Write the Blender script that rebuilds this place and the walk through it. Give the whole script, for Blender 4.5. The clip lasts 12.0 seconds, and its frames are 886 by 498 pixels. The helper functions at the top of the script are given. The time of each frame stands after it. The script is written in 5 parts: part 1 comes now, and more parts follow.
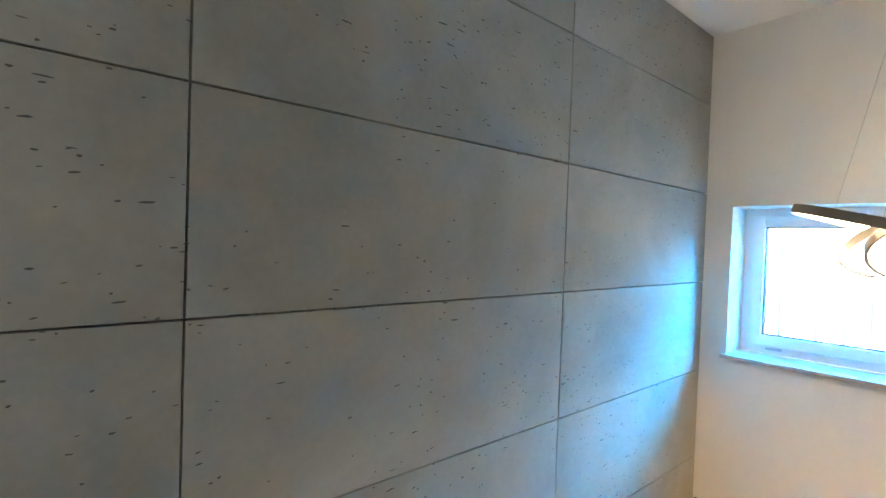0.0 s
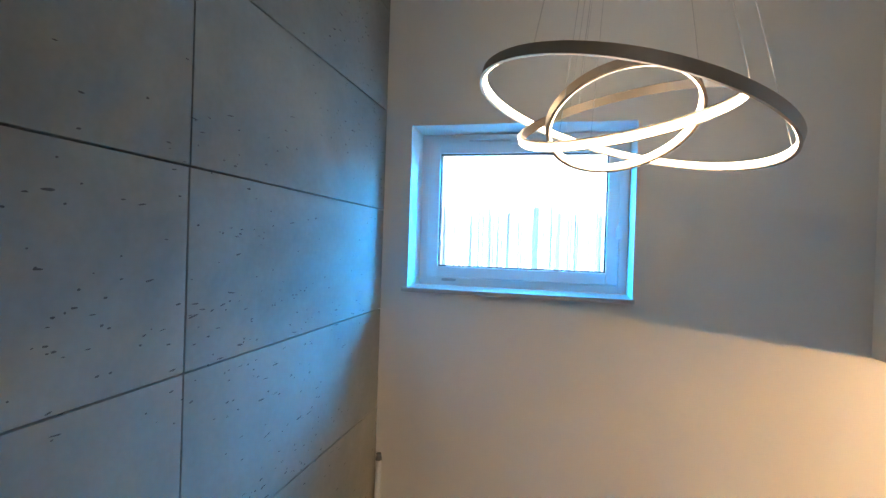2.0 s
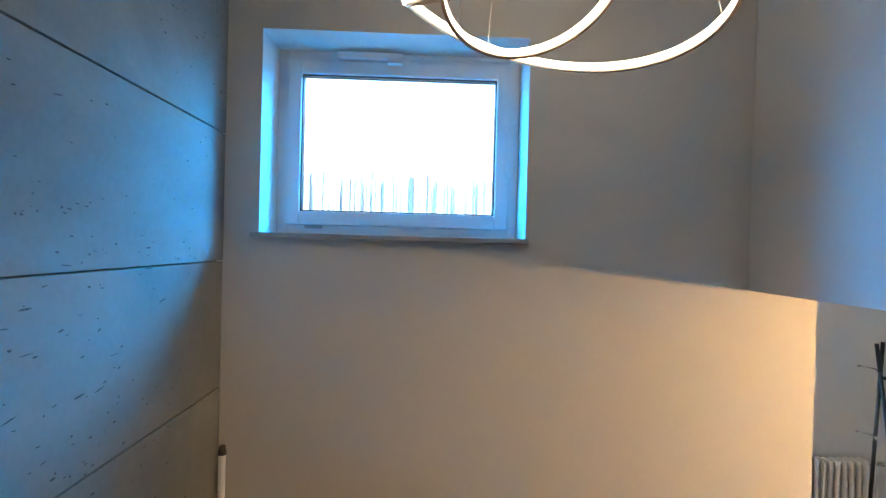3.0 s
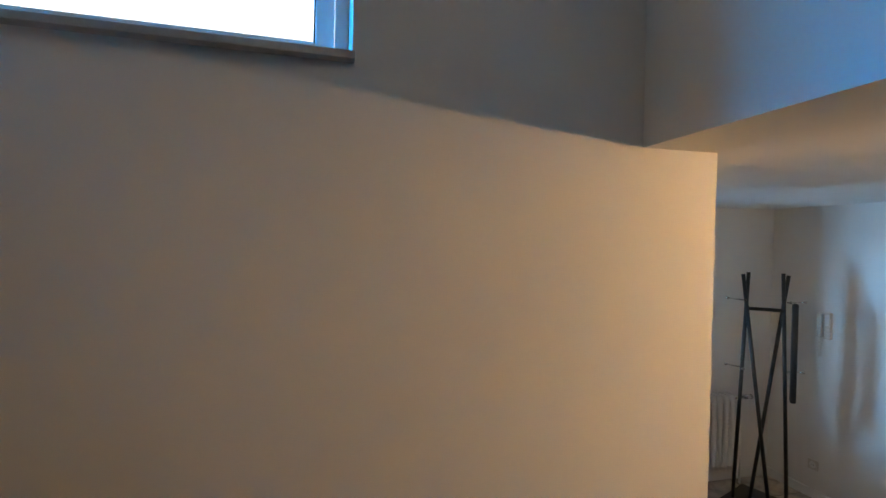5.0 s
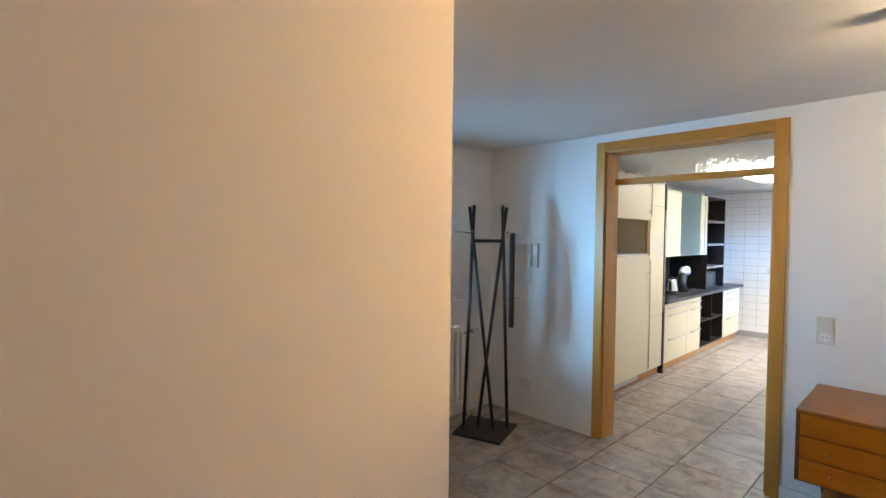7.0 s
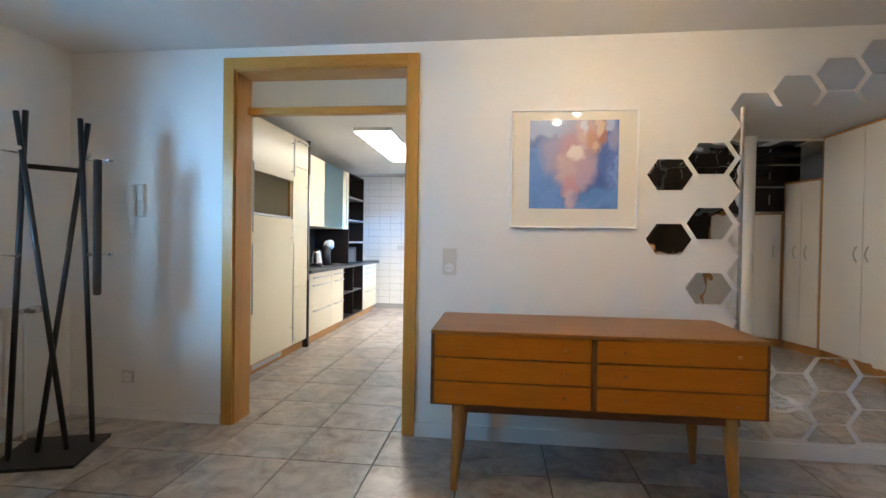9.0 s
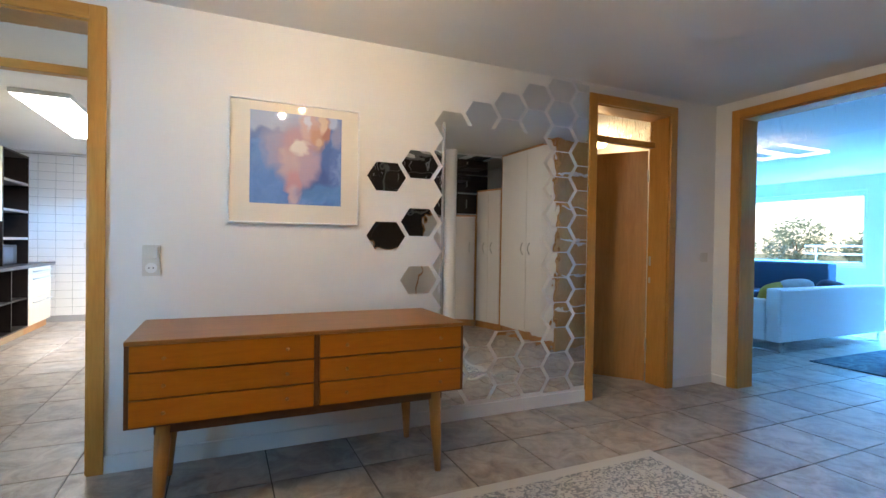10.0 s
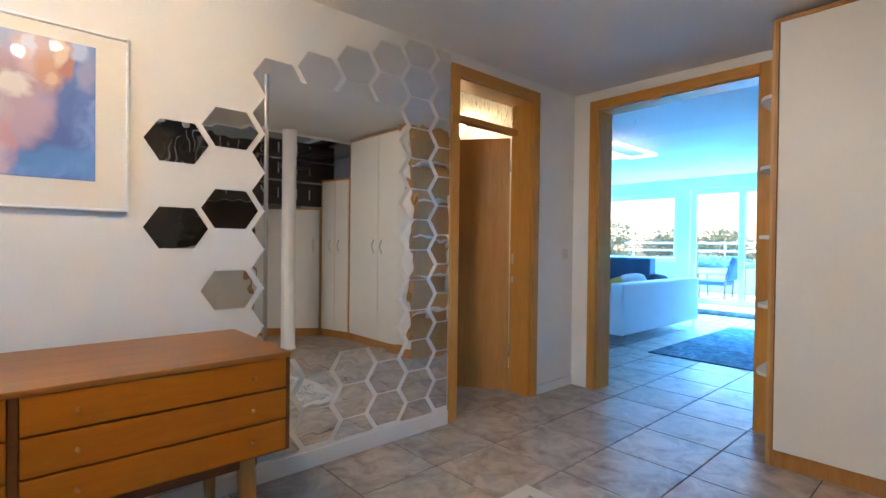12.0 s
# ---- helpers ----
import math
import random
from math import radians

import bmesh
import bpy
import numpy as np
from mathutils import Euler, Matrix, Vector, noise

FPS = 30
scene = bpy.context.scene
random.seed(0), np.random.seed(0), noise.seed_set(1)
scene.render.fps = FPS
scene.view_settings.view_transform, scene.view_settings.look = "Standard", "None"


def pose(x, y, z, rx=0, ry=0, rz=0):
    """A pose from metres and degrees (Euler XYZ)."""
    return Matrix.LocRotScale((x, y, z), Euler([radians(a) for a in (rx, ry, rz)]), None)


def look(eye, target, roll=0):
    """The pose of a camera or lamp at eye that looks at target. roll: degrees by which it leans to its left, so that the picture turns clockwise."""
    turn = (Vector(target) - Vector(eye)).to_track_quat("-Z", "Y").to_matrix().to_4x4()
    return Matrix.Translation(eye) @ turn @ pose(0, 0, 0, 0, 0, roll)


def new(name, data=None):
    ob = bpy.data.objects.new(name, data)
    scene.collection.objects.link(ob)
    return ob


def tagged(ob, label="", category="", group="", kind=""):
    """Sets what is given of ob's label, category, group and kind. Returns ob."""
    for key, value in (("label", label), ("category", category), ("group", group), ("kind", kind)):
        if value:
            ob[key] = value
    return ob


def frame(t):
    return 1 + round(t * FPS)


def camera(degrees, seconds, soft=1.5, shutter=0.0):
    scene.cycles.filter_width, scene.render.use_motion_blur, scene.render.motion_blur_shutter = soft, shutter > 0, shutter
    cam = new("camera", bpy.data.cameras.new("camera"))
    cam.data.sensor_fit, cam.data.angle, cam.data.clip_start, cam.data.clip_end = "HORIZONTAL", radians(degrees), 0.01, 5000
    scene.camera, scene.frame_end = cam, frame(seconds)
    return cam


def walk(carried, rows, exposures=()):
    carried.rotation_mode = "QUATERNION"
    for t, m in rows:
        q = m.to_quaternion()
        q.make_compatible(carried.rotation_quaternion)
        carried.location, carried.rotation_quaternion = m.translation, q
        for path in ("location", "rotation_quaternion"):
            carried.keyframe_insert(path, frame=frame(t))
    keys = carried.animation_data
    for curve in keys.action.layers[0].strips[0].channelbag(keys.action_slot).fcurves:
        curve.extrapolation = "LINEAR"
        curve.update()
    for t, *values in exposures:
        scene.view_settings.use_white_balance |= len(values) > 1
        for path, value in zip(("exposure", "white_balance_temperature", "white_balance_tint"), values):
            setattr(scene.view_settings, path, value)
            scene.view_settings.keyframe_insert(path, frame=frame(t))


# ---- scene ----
cam = camera(84.9, 12.0)
PATH = [
    (0, (4.095, -3.963, 3.183), (2.794, -5.481, 3.145), 2.0),
    (0.5, (3.921, -4.055, 3.102), (2.382, -5.332, 3.069), 2.1),
    (1, (3.78, -4.157, 3.035), (2.023, -5.111, 3.008), 2.1),
    (1.5, (3.597, -4.225, 2.916), (1.728, -4.939, 2.895), 1.9),
    (2, (3.45, -4.24, 2.798), (1.504, -4.703, 2.783), 1.9),
    (2.5, (3.271, -4.298, 2.666), (1.277, -4.457, 2.655), 1.9),
    (3, (3.039, -4.301, 2.534), (1.04, -4.241, 2.517), 1.5),
    (3.2, (2.965, -4.298, 2.506), (0.969, -4.174, 2.483), 1.4),
    (4.8, (2.486, -4.013, 2.062), (0.528, -3.604, 2.054), 1.1),
    (5, (2.404, -3.967, 2.02), (0.467, -3.47, 1.997), 1.3),
    (5.5, (2.28, -3.863, 1.89), (0.425, -3.116, 1.866), 0.9),
    (6, (2.137, -3.75, 1.787), (0.413, -2.738, 1.744), 1.0),
    (6.5, (2.017, -3.661, 1.712), (0.429, -2.448, 1.653), 0.7),
    (8.3, (1.698, -3.121, 1.276), (0.91, -1.283, 1.246), 0.8),
    (8.5, (1.693, -3.066, 1.24), (1.058, -1.17, 1.212), 0.7),
    (9, (1.729, -2.914, 1.188), (1.505, -0.927, 1.16), 0.9),
    (9.5, (1.753, -2.905, 1.185), (2.071, -0.93, 1.156), 1.0),
    (10, (1.779, -2.906, 1.183), (2.605, -1.085, 1.161), 0.9),
    (10.5, (1.843, -2.877, 1.177), (3.006, -1.25, 1.155), 0.9),
    (11, (2.021, -2.783, 1.166), (3.381, -1.318, 1.148), 0.8),
    (11.5, (2.189, -2.577, 1.178), (3.586, -1.146, 1.163), 0.7),
    (12, (2.167, -2.322, 1.169), (3.501, -0.832, 1.149), 0.7),
]
EXPOSURE = [(0.0, 2.85, 6900, 10), (0.5, 2.5, 6850, 10), (1.0, 2.2, 6750, 10), (2.0, 1.68, 6500, 10), (3.2, 1.2, 6500, 10), (5.0, 0.62, 6500, 10), (5.5, 0.82, 6500, 10),
            (6.0, 1.0, 6500, 10), (6.5, 1.1, 6500, 10), (8.5, 1.02, 6500, 10), (9.5, 1.2, 6480, 10), (10.5, 1.2, 6200, 12), (12.0, 1.48, 6200, 12)]
walk(cam, [(t, look(eye, target, roll)) for t, eye, target, roll in PATH], exposures=EXPOSURE)

# ---------- world, sun, large lights ----------
SUN_DIR = Vector((-0.36, -0.50, -0.79)).normalized()
world = bpy.data.worlds.new("sky_world")
scene.world = world
world.use_nodes = True
wn = world.node_tree
sky = wn.nodes.new("ShaderNodeTexSky")
sky.sky_type = 'NISHITA'
sky.sun_disc = False
sky.sun_elevation = radians(52)
sky.sun_rotation = radians(36)
wn.links.new(sky.outputs[0], wn.nodes["Background"].inputs[0])
wn.nodes["Background"].inputs[1].default_value = 0.15


def lamp(name, kind, energy, color, m, **kw):
    data = bpy.data.lights.new(name, kind)
    data.energy, data.color = energy, color
    if kind == 'AREA':
        data.shape, data.size, data.size_y = 'RECTANGLE', kw["size"][0], kw["size"][1]
    elif kind == 'SUN':
        data.angle = radians(kw["angle"])
    elif kind == 'POINT':
        data.shadow_soft_size = kw["radius"]
    elif kind == 'SPOT':
        data.shadow_soft_size, data.spot_size, data.spot_blend = kw["radius"], radians(kw["cone"]), 0.8
    ob = new(name, data)
    ob.matrix_world = m
    return ob


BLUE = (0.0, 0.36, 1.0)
lamp("sunlight", 'SUN', 3.5, (1.0, 0.95, 0.86), look((0, 0, 9), Vector((0, 0, 9)) + SUN_DIR), angle=0.5)
# area lamps standing in for sky light outside the windows
lamp("sky_stair_window", 'AREA', 22, BLUE, look((-1.0, -4.2, 4.3), (0.95, -4.45, 3.0)), size=(2.2, 1.4))
# two more, added out of view, throw blue onto the concrete and inner wall
lamp("sky_fill_concrete", 'AREA', 125, BLUE, look((-0.9, -2.9, 4.05), (1.7, -5.1, 2.4)), size=(1.3, 1.1))
lamp("sky_fill_inner_wall", 'AREA', 76, BLUE, look((-0.05, -5.95, 3.75), (1.6, -2.9, 3.0)), size=(0.9, 1.1))
lamp("sky_alcove_window", 'AREA', 105, (0.24, 0.59, 1.0), look((-2.2, -2.75, 1.65), (-0.45, -0.2, 1.6)), size=(1.2, 1.1))
lamp("sky_living_window", 'AREA', 6600, (0.09, 0.43, 1.0), look((15.2, 1.0, 4.4), (10.0, 0.4, 0.6)), size=(9.0, 2.4))
lamp("sky_kitchen_window", 'AREA', 165, (0.98, 0.96, 1.0), look((3.2, 3.4, 3.1), (1.6, 3.4, 1.4)), size=(2.0, 1.6))


# fill lamp above an invented rooflight, added to brighten the upper concrete
lamp("added_rooflight_fill", 'AREA', 13, (0.95, 0.95, 0.95), look((5.1, -4.05, 6.75), (5.1, -4.06, 4.0)), size=(1.1, 1.1))


# ---------- materials ----------
def material(name, color, rough=0.6, metal=0.0, spec=0.5):
    m = bpy.data.materials.new(name)
    m.use_nodes = True
    b = m.node_tree.nodes["Principled BSDF"]
    b.inputs["Base Color"].default_value = (*color, 1)
    b.inputs["Roughness"].default_value = rough
    b.inputs["Metallic"].default_value = metal
    b.inputs["Specular IOR Level"].default_value = spec
    return m


def node(m, kind, **props):
    n = m.node_tree.nodes.new(kind)
    for key, value in props.items():
        n.inputs[key].default_value = value
    return n


def wire(m, a, b):
    m.node_tree.links.new(a, b)


def coords(m, scale=(1, 1, 1), rand=False):
    tc = m.node_tree.nodes.new("ShaderNodeTexCoord")
    mp = m.node_tree.nodes.new("ShaderNodeMapping")
    mp.inputs["Scale"].default_value = scale
    if rand:
        g = m.node_tree.nodes.new("ShaderNodeNewGeometry")
        oi = m.node_tree.nodes.new("ShaderNodeObjectInfo")
        mul = m.node_tree.nodes.new("ShaderNodeVectorMath")
        mul.operation = 'MULTIPLY_ADD'
        wire(m, oi.outputs["Random"], mul.inputs[0])
        mul.inputs[1].default_value = (37.0, 53.0, 19.0)
        wire(m, g.outputs["Position"], mul.inputs[2])
        wire(m, mul.outputs[0], mp.inputs["Vector"])
    else:
        g = m.node_tree.nodes.new("ShaderNodeNewGeometry")
        wire(m, g.outputs["Position"], mp.inputs["Vector"])
    return mp.outputs[0]


def ramp(m, fac, stops):
    r = m.node_tree.nodes.new("ShaderNodeValToRGB")
    e = r.color_ramp.elements
    e[1].position, e[1].color = stops[-1][0], (*stops[-1][1], 1)
    e[0].position, e[0].color = stops[0][0], (*stops[0][1], 1)
    for p, c in stops[1:-1]:
        e.new(p).color = (*c, 1)
    wire(m, fac, r.inputs[0])
    return r.outputs[0]


def noise_tex(m, vec, scale, detail=4.0, rough=0.55, distort=0.0):
    n = m.node_tree.nodes.new("ShaderNodeTexNoise")
    n.inputs["Scale"].default_value = scale
    n.inputs["Detail"].default_value = detail
    n.inputs["Roughness"].default_value = rough
    n.inputs["Distortion"].default_value = distort
    wire(m, vec, n.inputs["Vector"])
    return n


def mix(m, a, b, fac, mode='MIX'):
    n = m.node_tree.nodes.new("ShaderNodeMix")
    n.data_type, n.blend_type = 'RGBA', mode
    for sock, val in ((n.inputs[6], a), (n.inputs[7], b)):
        if isinstance(val, tuple):
            sock.default_value = (*val, 1)
        else:
            wire(m, val, sock)
    if isinstance(fac, (int, float)):
        n.inputs[0].default_value = fac
    else:
        wire(m, fac, n.inputs[0])
    return n.outputs[2]


def bump(m, height, strength, dist=0.01):
    n = m.node_tree.nodes.new("ShaderNodeBump")
    n.inputs["Strength"].default_value = strength
    n.inputs["Distance"].default_value = dist
    wire(m, height, n.inputs["Height"])
    wire(m, n.outputs[0], m.node_tree.nodes["Principled BSDF"].inputs["Normal"])


def bsdf(m):
    return m.node_tree.nodes["Principled BSDF"]


def plaster(name, color, spread=0.03):
    m = material(name, color, 0.85, spec=0.25)
    v = coords(m)
    big = noise_tex(m, v, 1.3, 3)
    fine = noise_tex(m, v, 160, 3)
    lo = tuple(c * (1 - spread * 2) for c in color)
    wire(m, ramp(m, big.outputs[0], [(0.3, lo), (0.7, color)]), bsdf(m).inputs["Base Color"])
    bump(m, fine.outputs[0], 0.12, 0.002)
    return m


def wood(name, dark, light, rough=0.4, scale=(2, 2, 28), rand=False, tone=0.0):
    m = material(name, light, rough, spec=0.35)
    v = coords(m, scale, rand)
    n1 = noise_tex(m, v, 1.6, 6, 0.6, 1.2)
    n2 = noise_tex(m, v, 9.0, 3)
    c = ramp(m, n1.outputs[0], [(0.32, dark), (0.68, light)])
    c = mix(m, c, ramp(m, n2.outputs[0], [(0.35, tuple(x * 0.8 for x in dark)), (0.6, light)]), 0.22)
    wire(m, c, bsdf(m).inputs["Base Color"])
    bump(m, n2.outputs[0], 0.08, 0.002)
    return m


M_WALL = plaster("white_wall_paint", (0.80, 0.79, 0.77))
M_CEIL = plaster("white_ceiling_paint", (0.80, 0.80, 0.79))
M_TRIMW = plaster("white_skirting", (0.78, 0.78, 0.77))
M_WINF = material("white_window_plastic", (0.82, 0.83, 0.84), 0.35)
M_DOORW = wood("beech_door_frame", (0.48, 0.215, 0.040), (0.58, 0.285, 0.062), 0.35, (14, 14, 1.2))
M_DOORH = wood("beech_door_head", (0.48, 0.215, 0.040), (0.58, 0.285, 0.062), 0.35, (1.2, 1.2, 14))
M_LEAF = wood("brown_door_veneer", (0.42, 0.195, 0.050), (0.53, 0.265, 0.075), 0.4, (12, 12, 1.0))
M_SIDE = wood("cherry_sideboard_front", (0.41, 0.122, 0.002), (0.48, 0.152, 0.003), 0.45, (1.4, 8, 12), True)
M_SIDETOP = wood("reddish_teak_veneer", (0.26, 0.10, 0.022), (0.36, 0.155, 0.04), 0.35, (1.2, 14, 14))
M_SIDEDARK = wood("dark_teak_edge", (0.12, 0.045, 0.015), (0.19, 0.075, 0.025), 0.5, (2, 12, 12))
M_LEG = wood("teak_leg", (0.36, 0.15, 0.03), (0.48, 0.22, 0.05), 0.42, (14, 14, 1.5))
M_STAIR = wood("dark_stair_wood", (0.018, 0.014, 0.012), (0.035, 0.026, 0.022), 0.35, (3, 3, 20))
M_WARDEDGE = wood("beech_wardrobe_edge", (0.40, 0.19, 0.06), (0.52, 0.27, 0.09), 0.42, (10, 10, 1.5))
M_ENDSHELF = wood("golden_beech_panel", (0.50, 0.29, 0.11), (0.62, 0.38, 0.16), 0.42, (10, 10, 1.5))
M_WARD = plaster("white_wardrobe_laminate", (0.78, 0.77, 0.76), 0.02)
bsdf(M_WARD).inputs["Roughness"].default_value = 0.42
M_BLACK = material("black_powder_coat", (0.012, 0.012, 0.013), 0.45)
M_CHROME = material("chrome", (0.78, 0.78, 0.78), 0.18, 1.0)
M_STEEL = material("brushed_steel", (0.55, 0.55, 0.55), 0.35, 1.0)
M_CREAM = plaster("cream_kitchen_front", (0.78, 0.70, 0.52), 0.02)
bsdf(M_CREAM).inputs["Roughness"].default_value = 0.32
M_COUNTER = plaster("dark_grey_worktop", (0.055, 0.06, 0.07), 0.1)
bsdf(M_COUNTER).inputs["Roughness"].default_value = 0.3
M_KBLACK = wood("black_brown_shelf", (0.012, 0.009, 0.008), (0.026, 0.018, 0.015), 0.35, (2, 20, 2))
M_RAD = material("white_radiator_enamel", (0.80, 0.80, 0.77), 0.35)
M_PLASTIC = material("white_switch_plastic", (0.62, 0.60, 0.55), 0.4)
M_GREYW = material("dark_opening", (0.10, 0.095, 0.085), 0.7)
M_SILL = wood("stone_window_sill", (0.46, 0.44, 0.42), (0.56, 0.54, 0.52), 0.35, (5, 5, 5))
M_SILLW = wood("oak_window_sill", (0.36, 0.24, 0.12), (0.48, 0.33, 0.17), 0.45, (14, 2, 14))
M_SOFA = plaster("white_sofa_leather", (0.78, 0.78, 0.78), 0.02)
bsdf(M_SOFA).inputs["Roughness"].default_value = 0.45
M_DARKFAB = plaster("dark_blue_fabric", (0.035, 0.055, 0.09), 0.1)
M_YELLOW = plaster("mustard_cloth", (0.50, 0.36, 0.06), 0.1)
M_GREYCL = plaster("light_grey_cloth", (0.55, 0.55, 0.55), 0.1)
# reed colour lightened and blued, so glare outside is put into the colour
M_REED = wood("pale_washed_out_reed", (0.62, 0.74, 0.76), (0.78, 0.85, 0.85), 0.7, (40, 40, 1.2))
M_GROUND = plaster("dry_meadow", (0.16, 0.18, 0.09), 0.2)
M_CONCGREY = plaster("balcony_concrete", (0.42, 0.41, 0.40), 0.1)
M_PLANT = plaster("green_leaves", (0.09, 0.12, 0.07), 0.3)


def emitter(name, color, strength):
    m = material(name, color, 0.6)
    bsdf(m).inputs["Emission Color"].default_value = (*color, 1)
    bsdf(m).inputs["Emission Strength"].default_value = strength
    return m


M_LED = emitter("warm_led_strip", (1.0, 0.80, 0.56), 4.6)
M_BULB = emitter("warm_bulb_glass", (1.0, 0.72, 0.40), 14.0)
M_PANEL = emitter("cool_led_panel", (1.0, 0.95, 0.86), 9.0)
M_BACK = emitter("hazy_bright_sky", (0.92, 0.97, 1.0), 0.45)
M_LIVLED = emitter("living_led_bar", (1.0, 0.85, 0.72), 0.7)


def glass(name, rough=0.0, tint=(1, 1, 1), wavy=0.0, scale=40):
    m = material(name, tint, rough)
    b = bsdf(m)
    b.inputs["Transmission Weight"].default_value = 1.0
    b.inputs["IOR"].default_value = 1.25
    if wavy:
        v = coords(m, (1, 1, 0.35))
        n = noise_tex(m, v, scale, 2, 0.5, 0.8)
        bump(m, n.outputs[0], wavy, 0.01)
    return m


M_GLASS = glass("clear_glass")
M_TEXGLASS = glass("bark_textured_glass", 0.05, (0.95, 0.97, 0.96), 0.9, 45)
M_FROST = glass("frosted_cabinet_glass", 0.45, (0.62, 0.84, 0.98))

# mirror with slight waviness
M_MIRROR = material("mirror_silver", (0.92, 0.935, 0.935), 0.012, 1.0)
M_HEX = material("wavy_hex_mirror", (0.90, 0.915, 0.915), 0.02, 1.0)
bump(M_HEX, noise_tex(M_HEX, coords(M_HEX, (1, 1, 1), True), 9.0, 1).outputs[0], 0.28, 0.006)

# fair-faced concrete panels with pores
M_CONC = material("fair_faced_concrete", (0.3, 0.3, 0.29), 0.85, spec=0.12)
cv = coords(M_CONC, (1, 1, 1), True)
cn1 = noise_tex(M_CONC, cv, 1.4, 5, 0.6, 0.4)
cn2 = noise_tex(M_CONC, cv, 45, 2, 0.5)
ccol = ramp(M_CONC, cn1.outputs[0], [(0.28, (0.190, 0.198, 0.182)), (0.5, (0.255, 0.260, 0.238)), (0.72, (0.318, 0.316, 0.290))])
ccol = mix(M_CONC, ccol, ramp(M_CONC, cn2.outputs[0], [(0.3, (0.18, 0.18, 0.17)), (0.7, (0.31, 0.31, 0.295))]), 0.12)
wire(M_CONC, ccol, bsdf(M_CONC).inputs["Base Color"])
bump(M_CONC, cn2.outputs[0], 0.06, 0.002)
M_PORE = material("concrete_pore_shadow", (0.07, 0.07, 0.065), 0.9)

# mottled stoneware floor tile
M_TILE = material("mottled_stoneware", (0.4, 0.36, 0.32), 0.33, spec=0.5)
tv = coords(M_TILE, (1, 1, 1), True)
tn1 = noise_tex(M_TILE, tv, 6.5, 7, 0.66, 0.7)
tn2 = noise_tex(M_TILE, tv, 26.0, 4, 0.6)
tn3 = noise_tex(M_TILE, tv, 2.8, 3, 0.55, 0.5)


def spread(m, fac, lo, hi):
    """Stretches a noise value so that lo..hi fills 0..1 smoothly."""
    n = m.node_tree.nodes.new("ShaderNodeMapRange")
    n.inputs["From Min"].default_value, n.inputs["From Max"].default_value = lo, hi
    wire(m, fac, n.inputs["Value"])
    return n.outputs["Result"]


tcol = ramp(M_TILE, tn1.outputs[0], [(0.33, (0.150, 0.112, 0.088)), (0.45, (0.31, 0.247, 0.195)), (0.56, (0.43, 0.365, 0.305)), (0.70, (0.53, 0.470, 0.408))])
tgrey = mix(M_TILE, (0.20, 0.195, 0.195), (0.48, 0.460, 0.44), spread(M_TILE, tn1.outputs[0], 0.34, 0.68))
tcol = mix(M_TILE, tcol, tgrey, spread(M_TILE, tn3.outputs[0], 0.36, 0.66))
tcol = mix(M_TILE, tcol, mix(M_TILE, (0.22, 0.18, 0.15), (0.50, 0.44, 0.38), spread(M_TILE, tn2.outputs[0], 0.25, 0.75)), 0.16)
trand = M_TILE.node_tree.nodes.new("ShaderNodeObjectInfo")
tcol = mix(M_TILE, tcol, mix(M_TILE, (0.86, 0.86, 0.87), (1.10, 1.09, 1.07), trand.outputs["Random"]), 1.0, 'MULTIPLY')
wire(M_TILE, tcol, bsdf(M_TILE).inputs["Base Color"])
bsdf(M_TILE).inputs["Roughness"].default_value = 0.31
bump(M_TILE, tn1.outputs[0], 0.10, 0.004)
M_GROUT = plaster("grey_grout", (0.13, 0.12, 0.11), 0.1)
M_WTILE = plaster("white_glazed_tile", (0.80, 0.79, 0.76), 0.02)
bsdf(M_WTILE).inputs["Roughness"].default_value = 0.18
M_WGROUT = plaster("wall_tile_grout", (0.38, 0.37, 0.36), 0.05)

# abstract print, soft blue and pink forms
M_ART = material("abstract_print", (0.2, 0.3, 0.6), 0.5)
av = coords(M_ART, (1, 1, 1))
an1 = noise_tex(M_ART, av, 9.0, 3, 0.5, 0.6)
an2 = noise_tex(M_ART, av, 14.0, 4, 0.6, 0.8)
warp = M_ART.node_tree.nodes.new("ShaderNodeVectorMath")
warp.operation = 'MULTIPLY_ADD'
wire(M_ART, an1.outputs["Color"], warp.inputs[0])
warp.inputs[1].default_value = (0.11, 0.0, 0.11)
wire(M_ART, av, warp.inputs[2])
acol = ramp(M_ART, an2.outputs[0], [(0.40, (0.10, 0.20, 0.52)), (0.60, (0.20, 0.32, 0.64))])


def art_blob(col, u, v, ru, rv, paint, strength):
    """Lays one soft-edged patch of paint over the print."""
    mp = M_ART.node_tree.nodes.new("ShaderNodeMapping")
    cx, cz = 1.907 + 0.507 * u + 0.055, 1.395 + 0.516 * v + 0.055
    sx, sz = 1 / (0.507 * ru), 1 / (0.516 * rv)
    mp.inputs["Location"].default_value = (-cx * sx, 0, -cz * sz)
    mp.inputs["Scale"].default_value = (sx, 0, sz)
    wire(M_ART, warp.outputs[0], mp.inputs["Vector"])
    g = M_ART.node_tree.nodes.new("ShaderNodeTexGradient")
    g.gradient_type = 'SPHERICAL'
    wire(M_ART, mp.outputs[0], g.inputs[0])
    fac = ramp(M_ART, g.outputs[1], [(0.02, (0, 0, 0)), (0.45, (strength, strength, strength))])
    return mix(M_ART, col, paint, fac)


